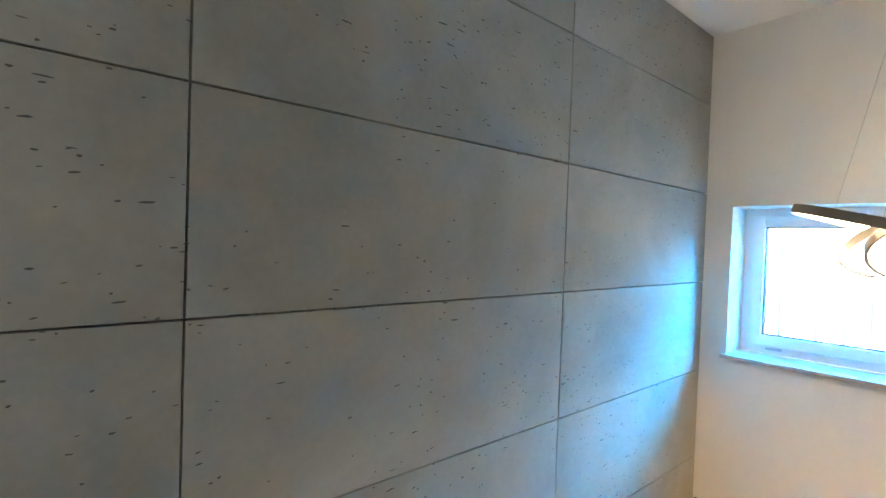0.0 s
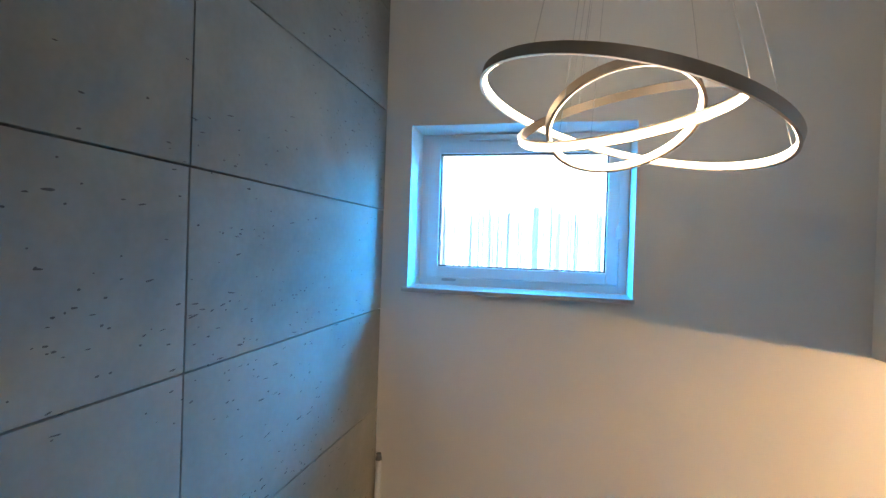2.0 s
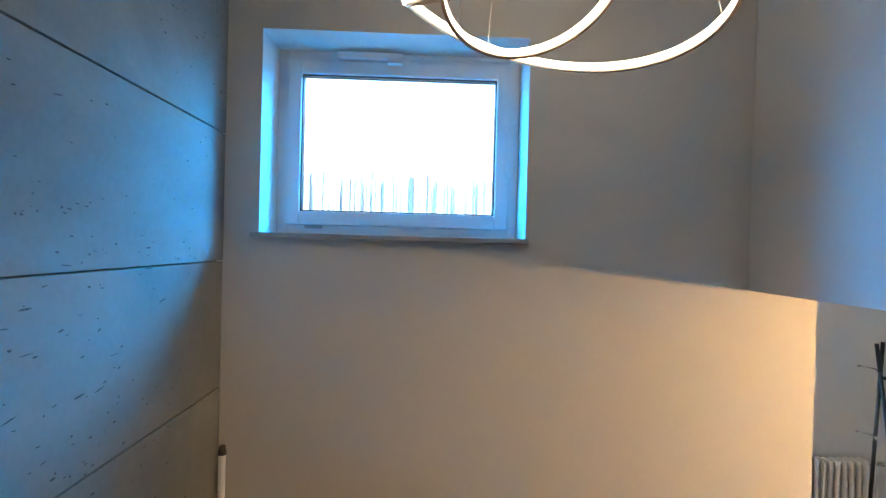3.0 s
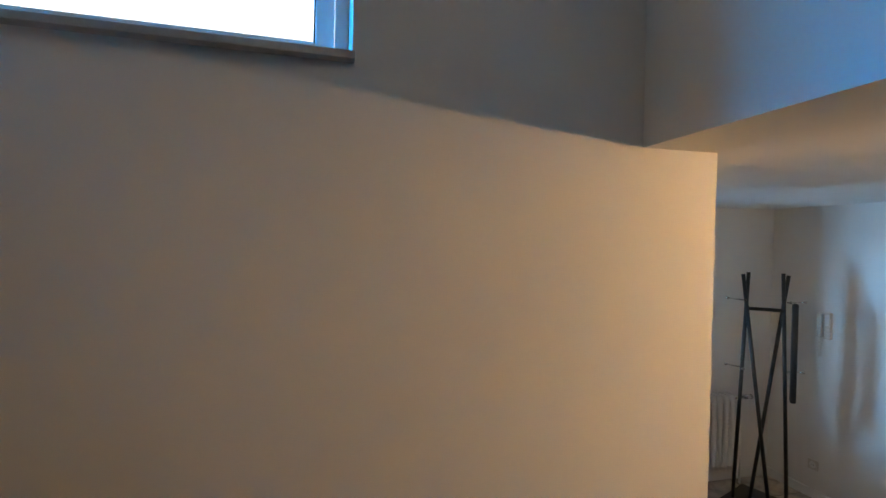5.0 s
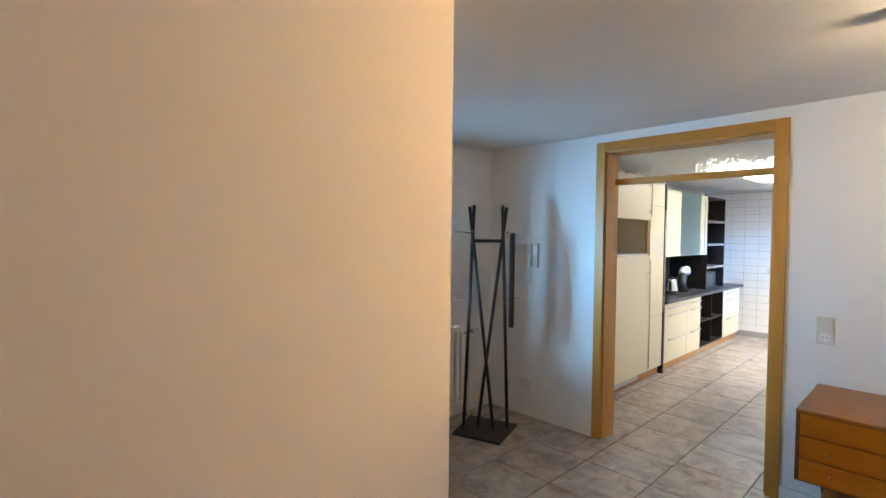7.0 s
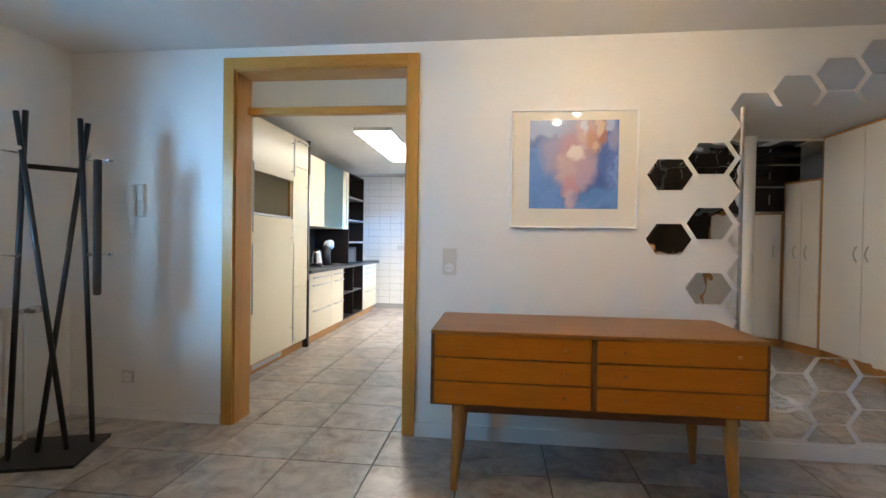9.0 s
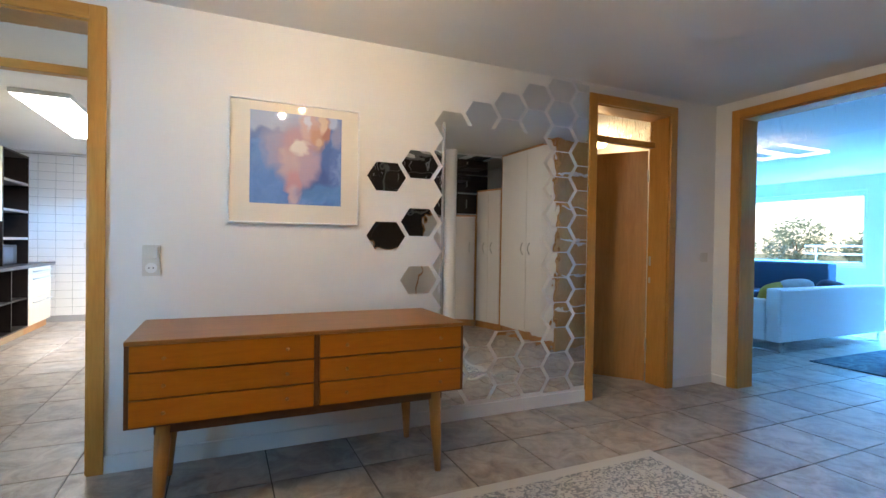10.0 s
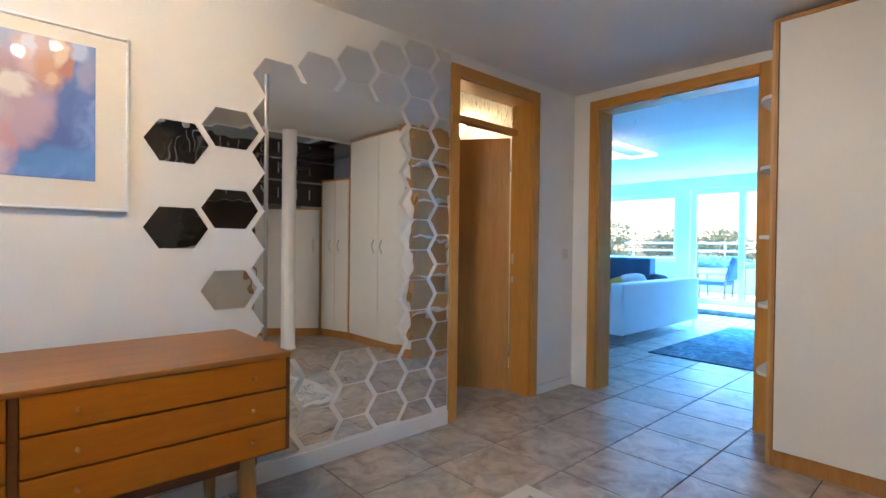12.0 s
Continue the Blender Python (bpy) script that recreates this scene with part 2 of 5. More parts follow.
for blob in ((0.28, 0.93, 0.62, 0.26, (0.50, 0.55, 0.66), 0.85), (0.20, 0.74, 0.34, 0.10, (0.16, 0.22, 0.46), 0.8), (0.15, 0.30, 0.42, 0.5, (0.13, 0.30, 0.62), 0.7),
             (0.30, 0.62, 0.24, 0.26, (0.42, 0.38, 0.52), 0.85), (0.80, 0.52, 0.14, 0.36, (0.07, 0.15, 0.44), 0.9), (0.74, 0.26, 0.14, 0.20, (0.06, 0.12, 0.38), 0.9),
             (0.60, 0.20, 0.14, 0.12, (0.05, 0.10, 0.34), 0.9), (0.48, 0.56, 0.26, 0.46, (0.48, 0.34, 0.44), 0.95), (0.58, 0.44, 0.20, 0.26, (0.56, 0.38, 0.44), 0.9),
             (0.42, 0.46, 0.14, 0.24, (0.64, 0.45, 0.44), 0.85), (0.46, 0.20, 0.11, 0.22, (0.66, 0.33, 0.32), 0.9), (0.45, 0.10, 0.06, 0.14, (0.70, 0.50, 0.52), 0.8),
             (0.52, 0.70, 0.20, 0.18, (0.58, 0.34, 0.36), 0.85), (0.64, 0.88, 0.13, 0.22, (0.70, 0.46, 0.42), 0.95), (0.72, 0.76, 0.11, 0.20, (0.64, 0.33, 0.19), 0.9),
             (0.82, 0.86, 0.07, 0.22, (0.52, 0.20, 0.12), 0.9), (0.77, 0.94, 0.05, 0.14, (0.84, 0.60, 0.42), 0.9), (0.62, 0.93, 0.05, 0.10, (0.76, 0.74, 0.78), 0.9),
             (0.88, 0.95, 0.08, 0.08, (0.52, 0.60, 0.76), 0.9), (0.96, 0.80, 0.08, 0.18, (0.34, 0.34, 0.52), 0.8), (0.54, 0.64, 0.11, 0.11, (0.86, 0.76, 0.66), 0.95),
             (0.72, 0.70, 0.05, 0.09, (0.76, 0.50, 0.34), 0.9), (0.80, 0.12, 0.4, 0.14, (0.10, 0.30, 0.62), 0.7)):
    acol = art_blob(acol, *blob)
acol = mix(M_ART, acol, (0.80, 0.88, 1.0), 1.0, 'MULTIPLY')
wire(M_ART, acol, bsdf(M_ART).inputs["Base Color"])

# rugs
M_RUG = material("grey_blue_patterned_rug", (0.5, 0.5, 0.5), 0.95, spec=0.1)
rv = coords(M_RUG)
rn = noise_tex(M_RUG, rv, 26, 2, 0.5, 2.5)
rn2 = noise_tex(M_RUG, rv, 400, 2)
rcol = ramp(M_RUG, rn.outputs[0], [(0.45, (0.24, 0.25, 0.27)), (0.53, (0.66, 0.65, 0.62))])
wire(M_RUG, mix(M_RUG, rcol, ramp(M_RUG, rn2.outputs[0], [(0.3, (0.25, 0.25, 0.25)), (0.7, (0.60, 0.60, 0.60))]), 0.25), bsdf(M_RUG).inputs["Base Color"])
bump(M_RUG, rn2.outputs[0], 0.5, 0.004)
M_RUGB = material("pale_rug_border", (0.62, 0.61, 0.58), 0.95, spec=0.1)
bump(M_RUGB, noise_tex(M_RUGB, coords(M_RUGB), 300, 2).outputs[0], 0.5, 0.004)
M_RUGBLUE = material("dark_blue_worn_rug", (0.1, 0.15, 0.2), 0.95, spec=0.1)
bn = noise_tex(M_RUGBLUE, coords(M_RUGBLUE), 7, 5, 0.6, 1.5)
wire(M_RUGBLUE, ramp(M_RUGBLUE, bn.outputs[0], [(0.35, (0.03, 0.06, 0.09)), (0.6, (0.10, 0.16, 0.20)), (0.75, (0.22, 0.28, 0.30))]), bsdf(M_RUGBLUE).inputs["Base Color"])


# ---------- building helpers ----------
def add_box(bm, lo, hi, bevel=0.0):
    vs = [bm.verts.new((x, y, z)) for x in (lo[0], hi[0]) for y in (lo[1], hi[1]) for z in (lo[2], hi[2])]
    fs = [bm.faces.new([vs[i] for i in q]) for q in ((0, 1, 3, 2), (4, 6, 7, 5), (0, 4, 5, 1), (2, 3, 7, 6), (0, 2, 6, 4), (1, 5, 7, 3))]
    if bevel:
        edges = list({e for f in fs for e in f.edges})
        bmesh.ops.bevel(bm, geom=edges, offset=bevel, segments=2, profile=0.6, affect='EDGES', clamp_overlap=True)
    return bm


def boxes(*pairs, bevel=0.0):
    bm = bmesh.new()
    for lo, hi in pairs:
        add_box(bm, lo, hi, bevel)
    return bm


def add_tube(bm, pts, r, sides=12, closed=False):
    """A tube of radius r (or a radius per point) along pts."""
    pts = [Vector(p) for p in pts]
    n = len(pts)
    rings, ref = [], None
    for i, p in enumerate(pts):
        a = pts[(i + 1) % n] if closed or i + 1 < n else p
        b = pts[i - 1] if closed or i > 0 else p
        d = (a - b).normalized()
        if ref is None:
            ref = Vector((0, 0, 1)) if abs(d.z) < 0.9 else Vector((1, 0, 0))
        u = d.cross(ref).normalized()
        w = u.cross(d).normalized()
        ref = w
        rr = r[i] if isinstance(r, (list, tuple)) else r
        rings.append([bm.verts.new(p + rr * (math.cos(k * math.tau / sides) * u + math.sin(k * math.tau / sides) * w)) for k in range(sides)])
    for i in range(n if closed else n - 1):
        a, b = rings[i], rings[(i + 1) % n]
        for k in range(sides):
            f = bm.faces.new((a[k], a[(k + 1) % sides], b[(k + 1) % sides], b[k]))
            f.smooth = True
    if not closed:
        bm.faces.new(rings[0][::-1])
        bm.faces.new(rings[-1])
    return bm


def tube(pts, r, sides=12, closed=False):
    return add_tube(bmesh.new(), pts, r, sides, closed)


def prism(outline, z0, z1):
    """An upright prism over a plan outline."""
    bm = bmesh.new()
    lo = [bm.verts.new((x, y, z0)) for x, y in outline]
    hi = [bm.verts.new((x, y, z1)) for x, y in outline]
    bm.faces.new(lo[::-1])
    bm.faces.new(hi)
    n = len(outline)
    for i in range(n):
        bm.faces.new((lo[i], lo[(i + 1) % n], hi[(i + 1) % n], hi[i]))
    return bm


def lathe(profile, centre, sides=24):
    bm = bmesh.new()
    rings = []
    for r, z in profile:
        rings.append([bm.verts.new((centre[0] + r * math.cos(k * math.tau / sides), centre[1] + r * math.sin(k * math.tau / sides), centre[2] + z)) for k in range(sides)])
    for a, b in zip(rings, rings[1:]):
        for k in range(sides):
            f = bm.faces.new((a[k], a[(k + 1) % sides], b[(k + 1) % sides], b[k]))
            f.smooth = True
    bm.faces.new(rings[0][::-1])
    bm.faces.new(rings[-1])
    return bm


def obj(name, bm, mat):
    bmesh.ops.recalc_face_normals(bm, faces=bm.faces)
    me = bpy.data.meshes.new(name)
    bm.to_mesh(me)
    bm.free()
    me.materials.append(mat)
    return new(name, me)


def part(name, bm, mat, parent, label=""):
    ob = obj(name, bm, mat)
    ob.parent = parent
    if label:
        tagged(ob, label)
    return ob


def thing(name, label, category, group="", at=(0, 0, 0)):
    ob = new(name)
    ob.empty_display_size = 0.1
    ob.location = at
    tagged(ob, label, category, group)
    return ob


def thing_at(name, label, category, at, group=""):
    """An Empty at its base; children are built in world places and moved under it."""
    return thing(name, label, category, group, at)


def settle(ob):
    """Keep the parts of a thing where they were built."""
    inv = Matrix.Translation(ob.location).inverted()
    for c in ob.children:
        c.matrix_parent_inverse = inv


def structure(name, bm, mat, label, category):
    return tagged(obj(name, bm, mat), label, category, kind="structure")


def wall_with_holes(axis, c0, c1, a0, a1, z0, z1, holes):
    """A wall slab between c0 and c1 across axis, from a0 to a1 along it, with rectangular holes (a, b, zlo, zhi) through it."""
    bm = bmesh.new()
    cuts = sorted({a0, a1, *[h[0] for h in holes], *[h[1] for h in holes]})
    for s, e in zip(cuts, cuts[1:]):
        hs = sorted([(h[2], h[3]) for h in holes if h[0] <= s + 1e-6 and h[1] >= e - 1e-6])
        z = z0
        for lo, hi in hs + [(z1, z1)]:
            if lo > z + 1e-6:
                if axis == 'y':
                    add_box(bm, (s, c0, z), (e, c1, lo))
                else:
                    add_box(bm, (c0, s, z), (c1, e, lo))
            z = hi
    return bm

# ---------- structure ----------
CEIL = 2.40           # hall ceiling
TOP = 4.478           # stairwell ceiling
XW = 0.945            # face of the stairwell window wall
YC = -5.175           # face of the concrete panels
YF = -2.886           # face of the stairwell's inner wall, above the hall
XA = -1.085           # alcove wall with the radiator
XR = 5.720            # wall with the living room opening
XL = 12.0             # living room window wall

structure("wall_hall", wall_with_holes('y', 0.0, 0.2, XA - 0.3, XR + 0.2, 0, 2.47, [(0.04, 1.19, 0, 2.275), (4.36, 5.166, 0, 2.285)]), M_WALL,
          "white painted hall wall with two door openings", "wall")
structure("wall_stair_window", wall_with_holes('x', 0.60, XW, YC - 0.3, -2.574, 0, TOP, [(-5.028, -3.882, 2.545, 3.437)]), M_WALL,
          "white stairwell wall with a small high window", "wall")
structure("wall_alcove_side", boxes(((XA - 0.3, -2.874, 0), (0.60, -2.574, 2.47))), M_WALL, "white end wall of the alcove", "wall")
structure("wall_alcove_window", wall_with_holes('x', XA - 0.3, XA, -2.574, 0.0, 0, 2.47, [(-2.35, -1.21, 1.06, 2.0)]), M_WALL,
          "white alcove wall with a window over a radiator", "wall")
structure("wall_stair_inner", boxes(((XW, YF, 2.44), (7.0, YF + 0.2, TOP)), ((XW, YF, 2.367), (7.0, YF + 0.003, 2.44))), M_WALL, "white upper stairwell wall above the hall", "wall")
structure("wall_living", wall_with_holes('x', XR, XR + 0.2, YC - 0.3, 0.0, 0, 2.47, [(-1.362, -0.221, 0, 2.28)]), M_WALL,
          "white wall with a wide opening to the living room", "wall")
structure("wall_concrete_backing", boxes(((XW, YC - 0.3, 0), (7.0, YC - 0.03, TOP))), M_GREYW, "wall behind the concrete panels", "wall")
structure("wall_upper_end", boxes(((7.0, YC - 0.3, 2.385), (7.2, YF + 0.2, TOP))), M_WALL, "plain end wall of the upper landing", "wall")
def ceiling_height(x, y):
    """The hall ceiling hangs a little lower towards the stairwell edge."""
    return 2.361 + 0.031 * (1 + y / 2.9) + 0.0062 * max(x, 0.0)


def hall_ceiling():
    bm = bmesh.new()
    for x0, x1, y0, y1 in ((XA - 0.3, XW, YF, 0.2), (XW, XR + 0.2, YF + 0.004, 0.2), (XR - 0.5, 7.0, YC, YF)):
        lo = [bm.verts.new((x, y, ceiling_height(x, y))) for x, y in ((x0, y0), (x1, y0), (x1, y1), (x0, y1))]
        hi = [bm.verts.new((v.co.x, v.co.y, 2.56)) for v in lo]
        bm.faces.new(lo[::-1])
        bm.faces.new(hi)
        for k in range(4):
            bm.faces.new((lo[k], lo[(k + 1) % 4], hi[(k + 1) % 4], hi[k]))
    return bm


structure("ceiling_hall", hall_ceiling(), M_CEIL, "smooth white hall ceiling", "ceiling")
# rooflight opening added for the fill lamp; its unseen shaft keeps sun out
structure("ceiling_stairwell", boxes(((0.60, YC - 0.3, TOP), (4.5, YF + 0.2, TOP + 0.2)), ((5.7, YC - 0.3, TOP), (7.2, YF + 0.2, TOP + 0.2)), ((4.5, YC - 0.3, TOP), (5.7, -4.65, TOP + 0.2)), ((4.5, -3.45, TOP), (5.7, YF + 0.2, TOP + 0.2)), ((4.4, -4.75, TOP + 0.2), (4.5, -3.35, 6.9)), ((5.7, -4.75, TOP + 0.2), (5.8, -3.35, 6.9)), ((4.5, -4.75, TOP + 0.2), (5.7, -4.65, 6.9)), ((4.5, -3.45, TOP + 0.2), (5.7, -3.35, 6.9))), M_CEIL, "white stairwell ceiling with an added unseen rooflight and sun-blocking shaft", "ceiling")

# kitchen shell
structure("wall_kitchen_left", boxes(((-1.2, 0.2, 0), (-0.98, 5.70, 2.4))), M_WALL, "white kitchen wall behind the units", "wall")
# the small high opening is added to shape a sun patch on the floor
structure("wall_kitchen_right", wall_with_holes('x', 1.62, 1.80, 0.2, 5.70, 0, 2.4, [(2.15, 2.5, 1.84, 2.10), (3.2, 5.2, 0.98, 2.14)]), M_WALL,
          "white kitchen wall with windows", "wall")
structure("wall_kitchen_end", boxes(((-0.98, 5.5, 0), (1.62, 5.7, 2.4))), M_WALL, "kitchen end wall", "wall")
structure("ceiling_kitchen", boxes(((-1.2, 0.2, 2.37), (1.8, 5.70, 2.6))), M_CEIL, "white kitchen ceiling", "ceiling")

# small room behind the hall door
structure("wall_washroom", boxes(((3.9, 0.2, 0), (4.0, 2.1, 2.4)), ((4.0, 2.0, 0), (5.7, 2.1, 2.4)), ((5.7, 0.2, 0), (5.8, 2.1, 2.4))), M_WALL, "warmly lit walls behind the door", "wall")
structure("ceiling_washroom", boxes(((3.9, 0.2, 2.385), (5.8, 2.1, 2.5))), M_CEIL, "white washroom ceiling", "ceiling")

# living room shell
structure("wall_living_window", wall_with_holes('x', XL, XL + 0.3, -4.0, 4.4, 0, 2.52, [(1.74, 4.1, 0.87, 2.25), (-0.55, 1.50, 0.09, 2.29)]), M_WALL,
          "white living room wall with large windows", "wall")
structure("wall_living_sides", boxes(((XR + 0.2, 4.2, 0), (XL, 4.4, 2.52)), ((XR + 0.2, -4.0, 0), (XL, -3.8, 2.52)), ((XR, 0.2, 0), (XR + 0.2, 4.2, 2.52))), M_WALL, "white living room walls", "wall")
structure("ceiling_living", boxes(((XR + 0.2, -4.0, 2.50), (XL + 0.3, 4.4, 2.7))), M_CEIL, "white living room ceiling", "ceiling")
structure("step_living", boxes(((11.25, -3.8, 0.0), (XL, 4.2, 0.09)), bevel=0.005), M_TILE, "tiled low step before the terrace door", "step")

# floors below the tiles
structure("floor", boxes(((XA - 0.3, YC - 0.3, -0.12), (XL + 0.3, 5.70, -0.006))), M_GROUT, "grey grout bed under the stoneware tiles", "floor")

# outside
structure("ground", boxes(((-400, -400, -3.2), (400, 400, -3.0))), M_GROUND, "dry meadow around the house", "ground")
structure("balcony_floor", boxes(((XL + 0.3, -4.0, -0.3), (15.2, 4.4, 0.1))), M_CONCGREY, "light concrete balcony floor", "floor")

# baseboards
SK = 0.075


def baseboard(lo, hi):
    structure("baseboard", boxes((lo, hi), bevel=0.004), M_TRIMW, "white skirting board along the wall", "baseboard")


baseboard((XA, -0.014, 0), (-0.022, 0, SK))
baseboard((1.242, -0.014, 0), (4.296, 0, SK + 0.015))
baseboard((5.232, -0.014, 0), (XR, 0, SK))
baseboard((XR - 0.014, -0.15, 0), (XR, -0.014, SK))
baseboard((XA, -2.574, 0), (XA + 0.014, -0.014, SK))
baseboard((XW, -5.1, 0), (XW + 0.014, -2.574, SK))


# ---------- doors ----------
def door_frame(name, label, a0, a1, top, face, axis, sign, depth, bar=None, glass_z=None, mat_glass=None, edge=True):
    """A wooden lining with casings round an opening; a0..a1 are the casing's outer edges along the wall, face its place, sign the way into the room it leads to."""
    ob = tagged(new(name), label, "door frame", kind="structure")
    cw, th = 0.072, 0.016

    def bx(a, b, c, d, z0, z1):
        c, d = min(c, d), max(c, d)
        return ((a, c, z0), (b, d, z1)) if axis == 'y' else ((c, a, z0), (d, b, z1))
    near, far = face - sign * th, face + sign * depth
    for lo, hi in ((a0, a0 + cw), (a1 - cw, a1)):
        part("casing", boxes(bx(lo, hi, near, face + sign * 0.004, 0, top), bevel=0.004), M_DOORW, ob)
    part("casing", boxes(bx(a0 + cw, a1 - cw, near, face + sign * 0.004, top - cw, top), bevel=0.004), M_DOORH, ob)
    lt = 0.022
    part("lining", boxes(bx(a0 + cw - 0.012, a0 + cw - 0.012 + lt, face + sign * 0.004, far, 0, top - cw + 0.012), bevel=0.002), M_DOORW, ob)
    part("lining", boxes(bx(a1 - cw + 0.012 - lt, a1 - cw + 0.012, face + sign * 0.004, far, 0, top - cw + 0.012), bevel=0.002), M_DOORW, ob)
    i0, i1 = a0 + cw - 0.012 + lt, a1 - cw + 0.012 - lt
    part("lining", boxes(bx(i0, i1, face + sign * 0.004, far, top - cw - 0.01, top - cw + 0.012), bevel=0.002), M_DOORH, ob)
    if bar:
        part("transom_bar", boxes(bx(i0, i1, far - sign * 0.062, far, bar[0], bar[1]), bevel=0.004), M_DOORH, ob)
    if glass_z:
        pane = part("transom_pane", boxes(bx(i0, i1, far - sign * 0.034, far - sign * 0.028, glass_z[0], glass_z[1])), mat_glass, ob, "bark-textured glass pane")
        pane.visible_shadow = False
    return ob, i0, i1


door_frame("door_1", "beech door frame without a leaf, textured glass transom", -0.012, 1.242, 2.330, 0.0, 'y', 1, 0.2, (2.012, 2.058), (2.058, 2.252), M_TEXGLASS)
d2, w0, w1 = door_frame("door_2", "beech door frame with a door standing ajar", 4.298, 5.228, 2.347, 0.0, 'y', 1, 0.2, (2.032, 2.078), (2.078, 2.268), M_TEXGLASS)
door_frame("door_3", "wide beech door frame to the living room", -1.430, -0.153, 2.345, XR, 'x', 1, 0.2, None, (2.03, 2.266), M_TEXGLASS)

for z0, z1 in ((1.02, 1.10), (0.87, 0.92)):
    part("strike_plate", boxes(((w1 - 0.003, 0.165, z0), (w1 - 0.0005, 0.185, z1))), M_STEEL, d2, "dark steel strike plate")

leaf = thing_at("door_leaf", "brown veneered door standing open inward on its hinges", "door", (w1 - 0.010, 0.206, 0))
lf = part("panel", boxes(((-0.80, 0.0, 0.012), (0.0, 0.04, 2.02)), bevel=0.003), M_LEAF, leaf)
for z in (0.28, 1.75):
    part("hinge", tube([(0.006, -0.004, z), (0.006, -0.004, z + 0.1)], 0.009), M_STEEL, leaf, "steel hinge")
hd = bmesh.new()
add_tube(hd, [(-0.74, -0.012, 1.04), (-0.74, -0.05, 1.04), (-0.63, -0.05, 1.04)], 0.009)
add_box(hd, (-0.76, -0.012, 0.9), (-0.72, -0.001, 1.1), 0.004)
part("door_handle", hd, M_STEEL, leaf, "steel lever handle")
leaf.rotation_euler = (0, 0, radians(-52))


# ---------- windows ----------
def window(name, label, axis, c, a0, a1, z0, z1, fw=0.09, mullions=(), depth=0.07, handle=None):
    """A plastic window in the plane c across axis, filling a0..a1 and z0..z1."""
    ob = tagged(new(name), label, "window", kind="structure")

    def bx(a, b, d0, d1, zz0, zz1):
        return ((a, c + d0, zz0), (b, c + d1, zz1)) if axis == 'y' else ((c + d0, a, zz0), (c + d1, b, zz1))
    o = 0.045
    part("window_frame", boxes(bx(a0, a0 + o, -depth, 0, z0, z1), bx(a1 - o, a1, -depth, 0, z0, z1), bx(a0 + o, a1 - o, -depth, 0, z0, z0 + o), bx(a0 + o, a1 - o, -depth, 0, z1 - o, z1), bevel=0.004), M_WINF, ob)
    cuts = [a0 + o, *mullions, a1 - o]
    for s, e in zip(cuts, cuts[1:]):
        part("sash", boxes(bx(s + 0.003, s + fw - o, -depth, 0.018, z0 + o, z1 - o), bx(e - fw + o, e - 0.003, -depth, 0.018, z0 + o, z1 - o),
                           bx(s + fw - o, e - fw + o, -depth, 0.018, z0 + o, z0 + fw), bx(s + fw - o, e - fw + o, -depth, 0.018, z1 - fw, z1 - o), bevel=0.006), M_WINF, ob)
        part("gasket", boxes(bx(s + fw - o, s + fw - o + 0.006, -0.04, 0.0, z0 + fw, z1 - fw), bx(e - fw + o - 0.006, e - fw + o, -0.04, 0.0, z0 + fw, z1 - fw),
                             bx(s + fw - o + 0.006, e - fw + o - 0.006, -0.04, 0.0, z0 + fw, z0 + fw + 0.006), bx(s + fw - o + 0.006, e - fw + o - 0.006, -0.04, 0.0, z1 - fw - 0.006, z1 - fw)), M_BLACK, ob, "dark rubber gasket")
        pane = part("pane", boxes(bx(s + fw - o + 0.006, e - fw + o - 0.006, -0.034, -0.028, z0 + fw + 0.006, z1 - fw - 0.006)), M_GLASS, ob)
        pane.visible_shadow = False
    return ob


W1 = window("window_1", "small white tilting window high in the stairwell", 'x', 0.715, -5.028, -3.882, 2.568, 3.437, 0.110)
part("window_sill", boxes(((0.715, -5.052, 2.545), (0.987, -3.876, 2.568)), bevel=0.004), M_SILL, W1, "thin stone window sill")
opn = bmesh.new()
add_box(opn, (0.734, -4.75, 3.395), (0.762, -4.44, 3.425), 0.004)
add_box(opn, (0.734, -4.515, 3.372), (0.775, -4.445, 3.412), 0.004)
add_box(opn, (0.736, -4.44, 3.405), (0.746, -3.93, 3.413))
add_box(opn, (0.736, -3.936, 2.90), (0.744, -3.928, 3.413))
add_box(opn, (0.736, -3.945, 2.86), (0.762, -3.919, 2.93), 0.003)
part("skylight_opener", opn, M_WINF, W1, "white tilting arm along the frame")
part("latch", boxes(((0.734, -4.885, 2.596), (0.75, -4.805, 2.610))), M_STEEL, W1)
part("latch", boxes(((0.734, -4.19, 2.594), (0.74, -4.06, 2.604))), M_WINF, W1)

W2 = window("window_2", "white window over the alcove radiator", 'x', XA - 0.12, -2.35, -1.21, 1.06, 2.0, 0.10)
part("window_sill", boxes(((XA - 0.12, -2.42, 1.047), (XA + 0.185, -1.19, 1.072)), bevel=0.004), M_SILLW, W2, "wooden window sill")
part("window_handle", boxes(((XA - 0.102, -1.305, 1.50), (XA - 0.07, -1.275, 1.62)), bevel=0.006), M_WINF, W2)
# window_3 is out of view, sized only for the sun patch it lets in
window("window_3", "small high white kitchen window, unseen, added to let a sun patch in", 'x', 1.74, 2.15, 2.5, 1.84, 2.10, 0.06)
window("window_4", "white kitchen window at the far end", 'x', 1.74, 3.2, 5.2, 0.98, 2.14, 0.09, (4.2,))
window("window_5", "wide white living room window", 'x', XL + 0.15, 1.74, 4.1, 0.87, 2.25, 0.09)
window("window_6", "white glazed terrace door and side light", 'x', XL + 0.15, -0.55, 1.50, 0.09, 2.29, 0.10, (0.62,))

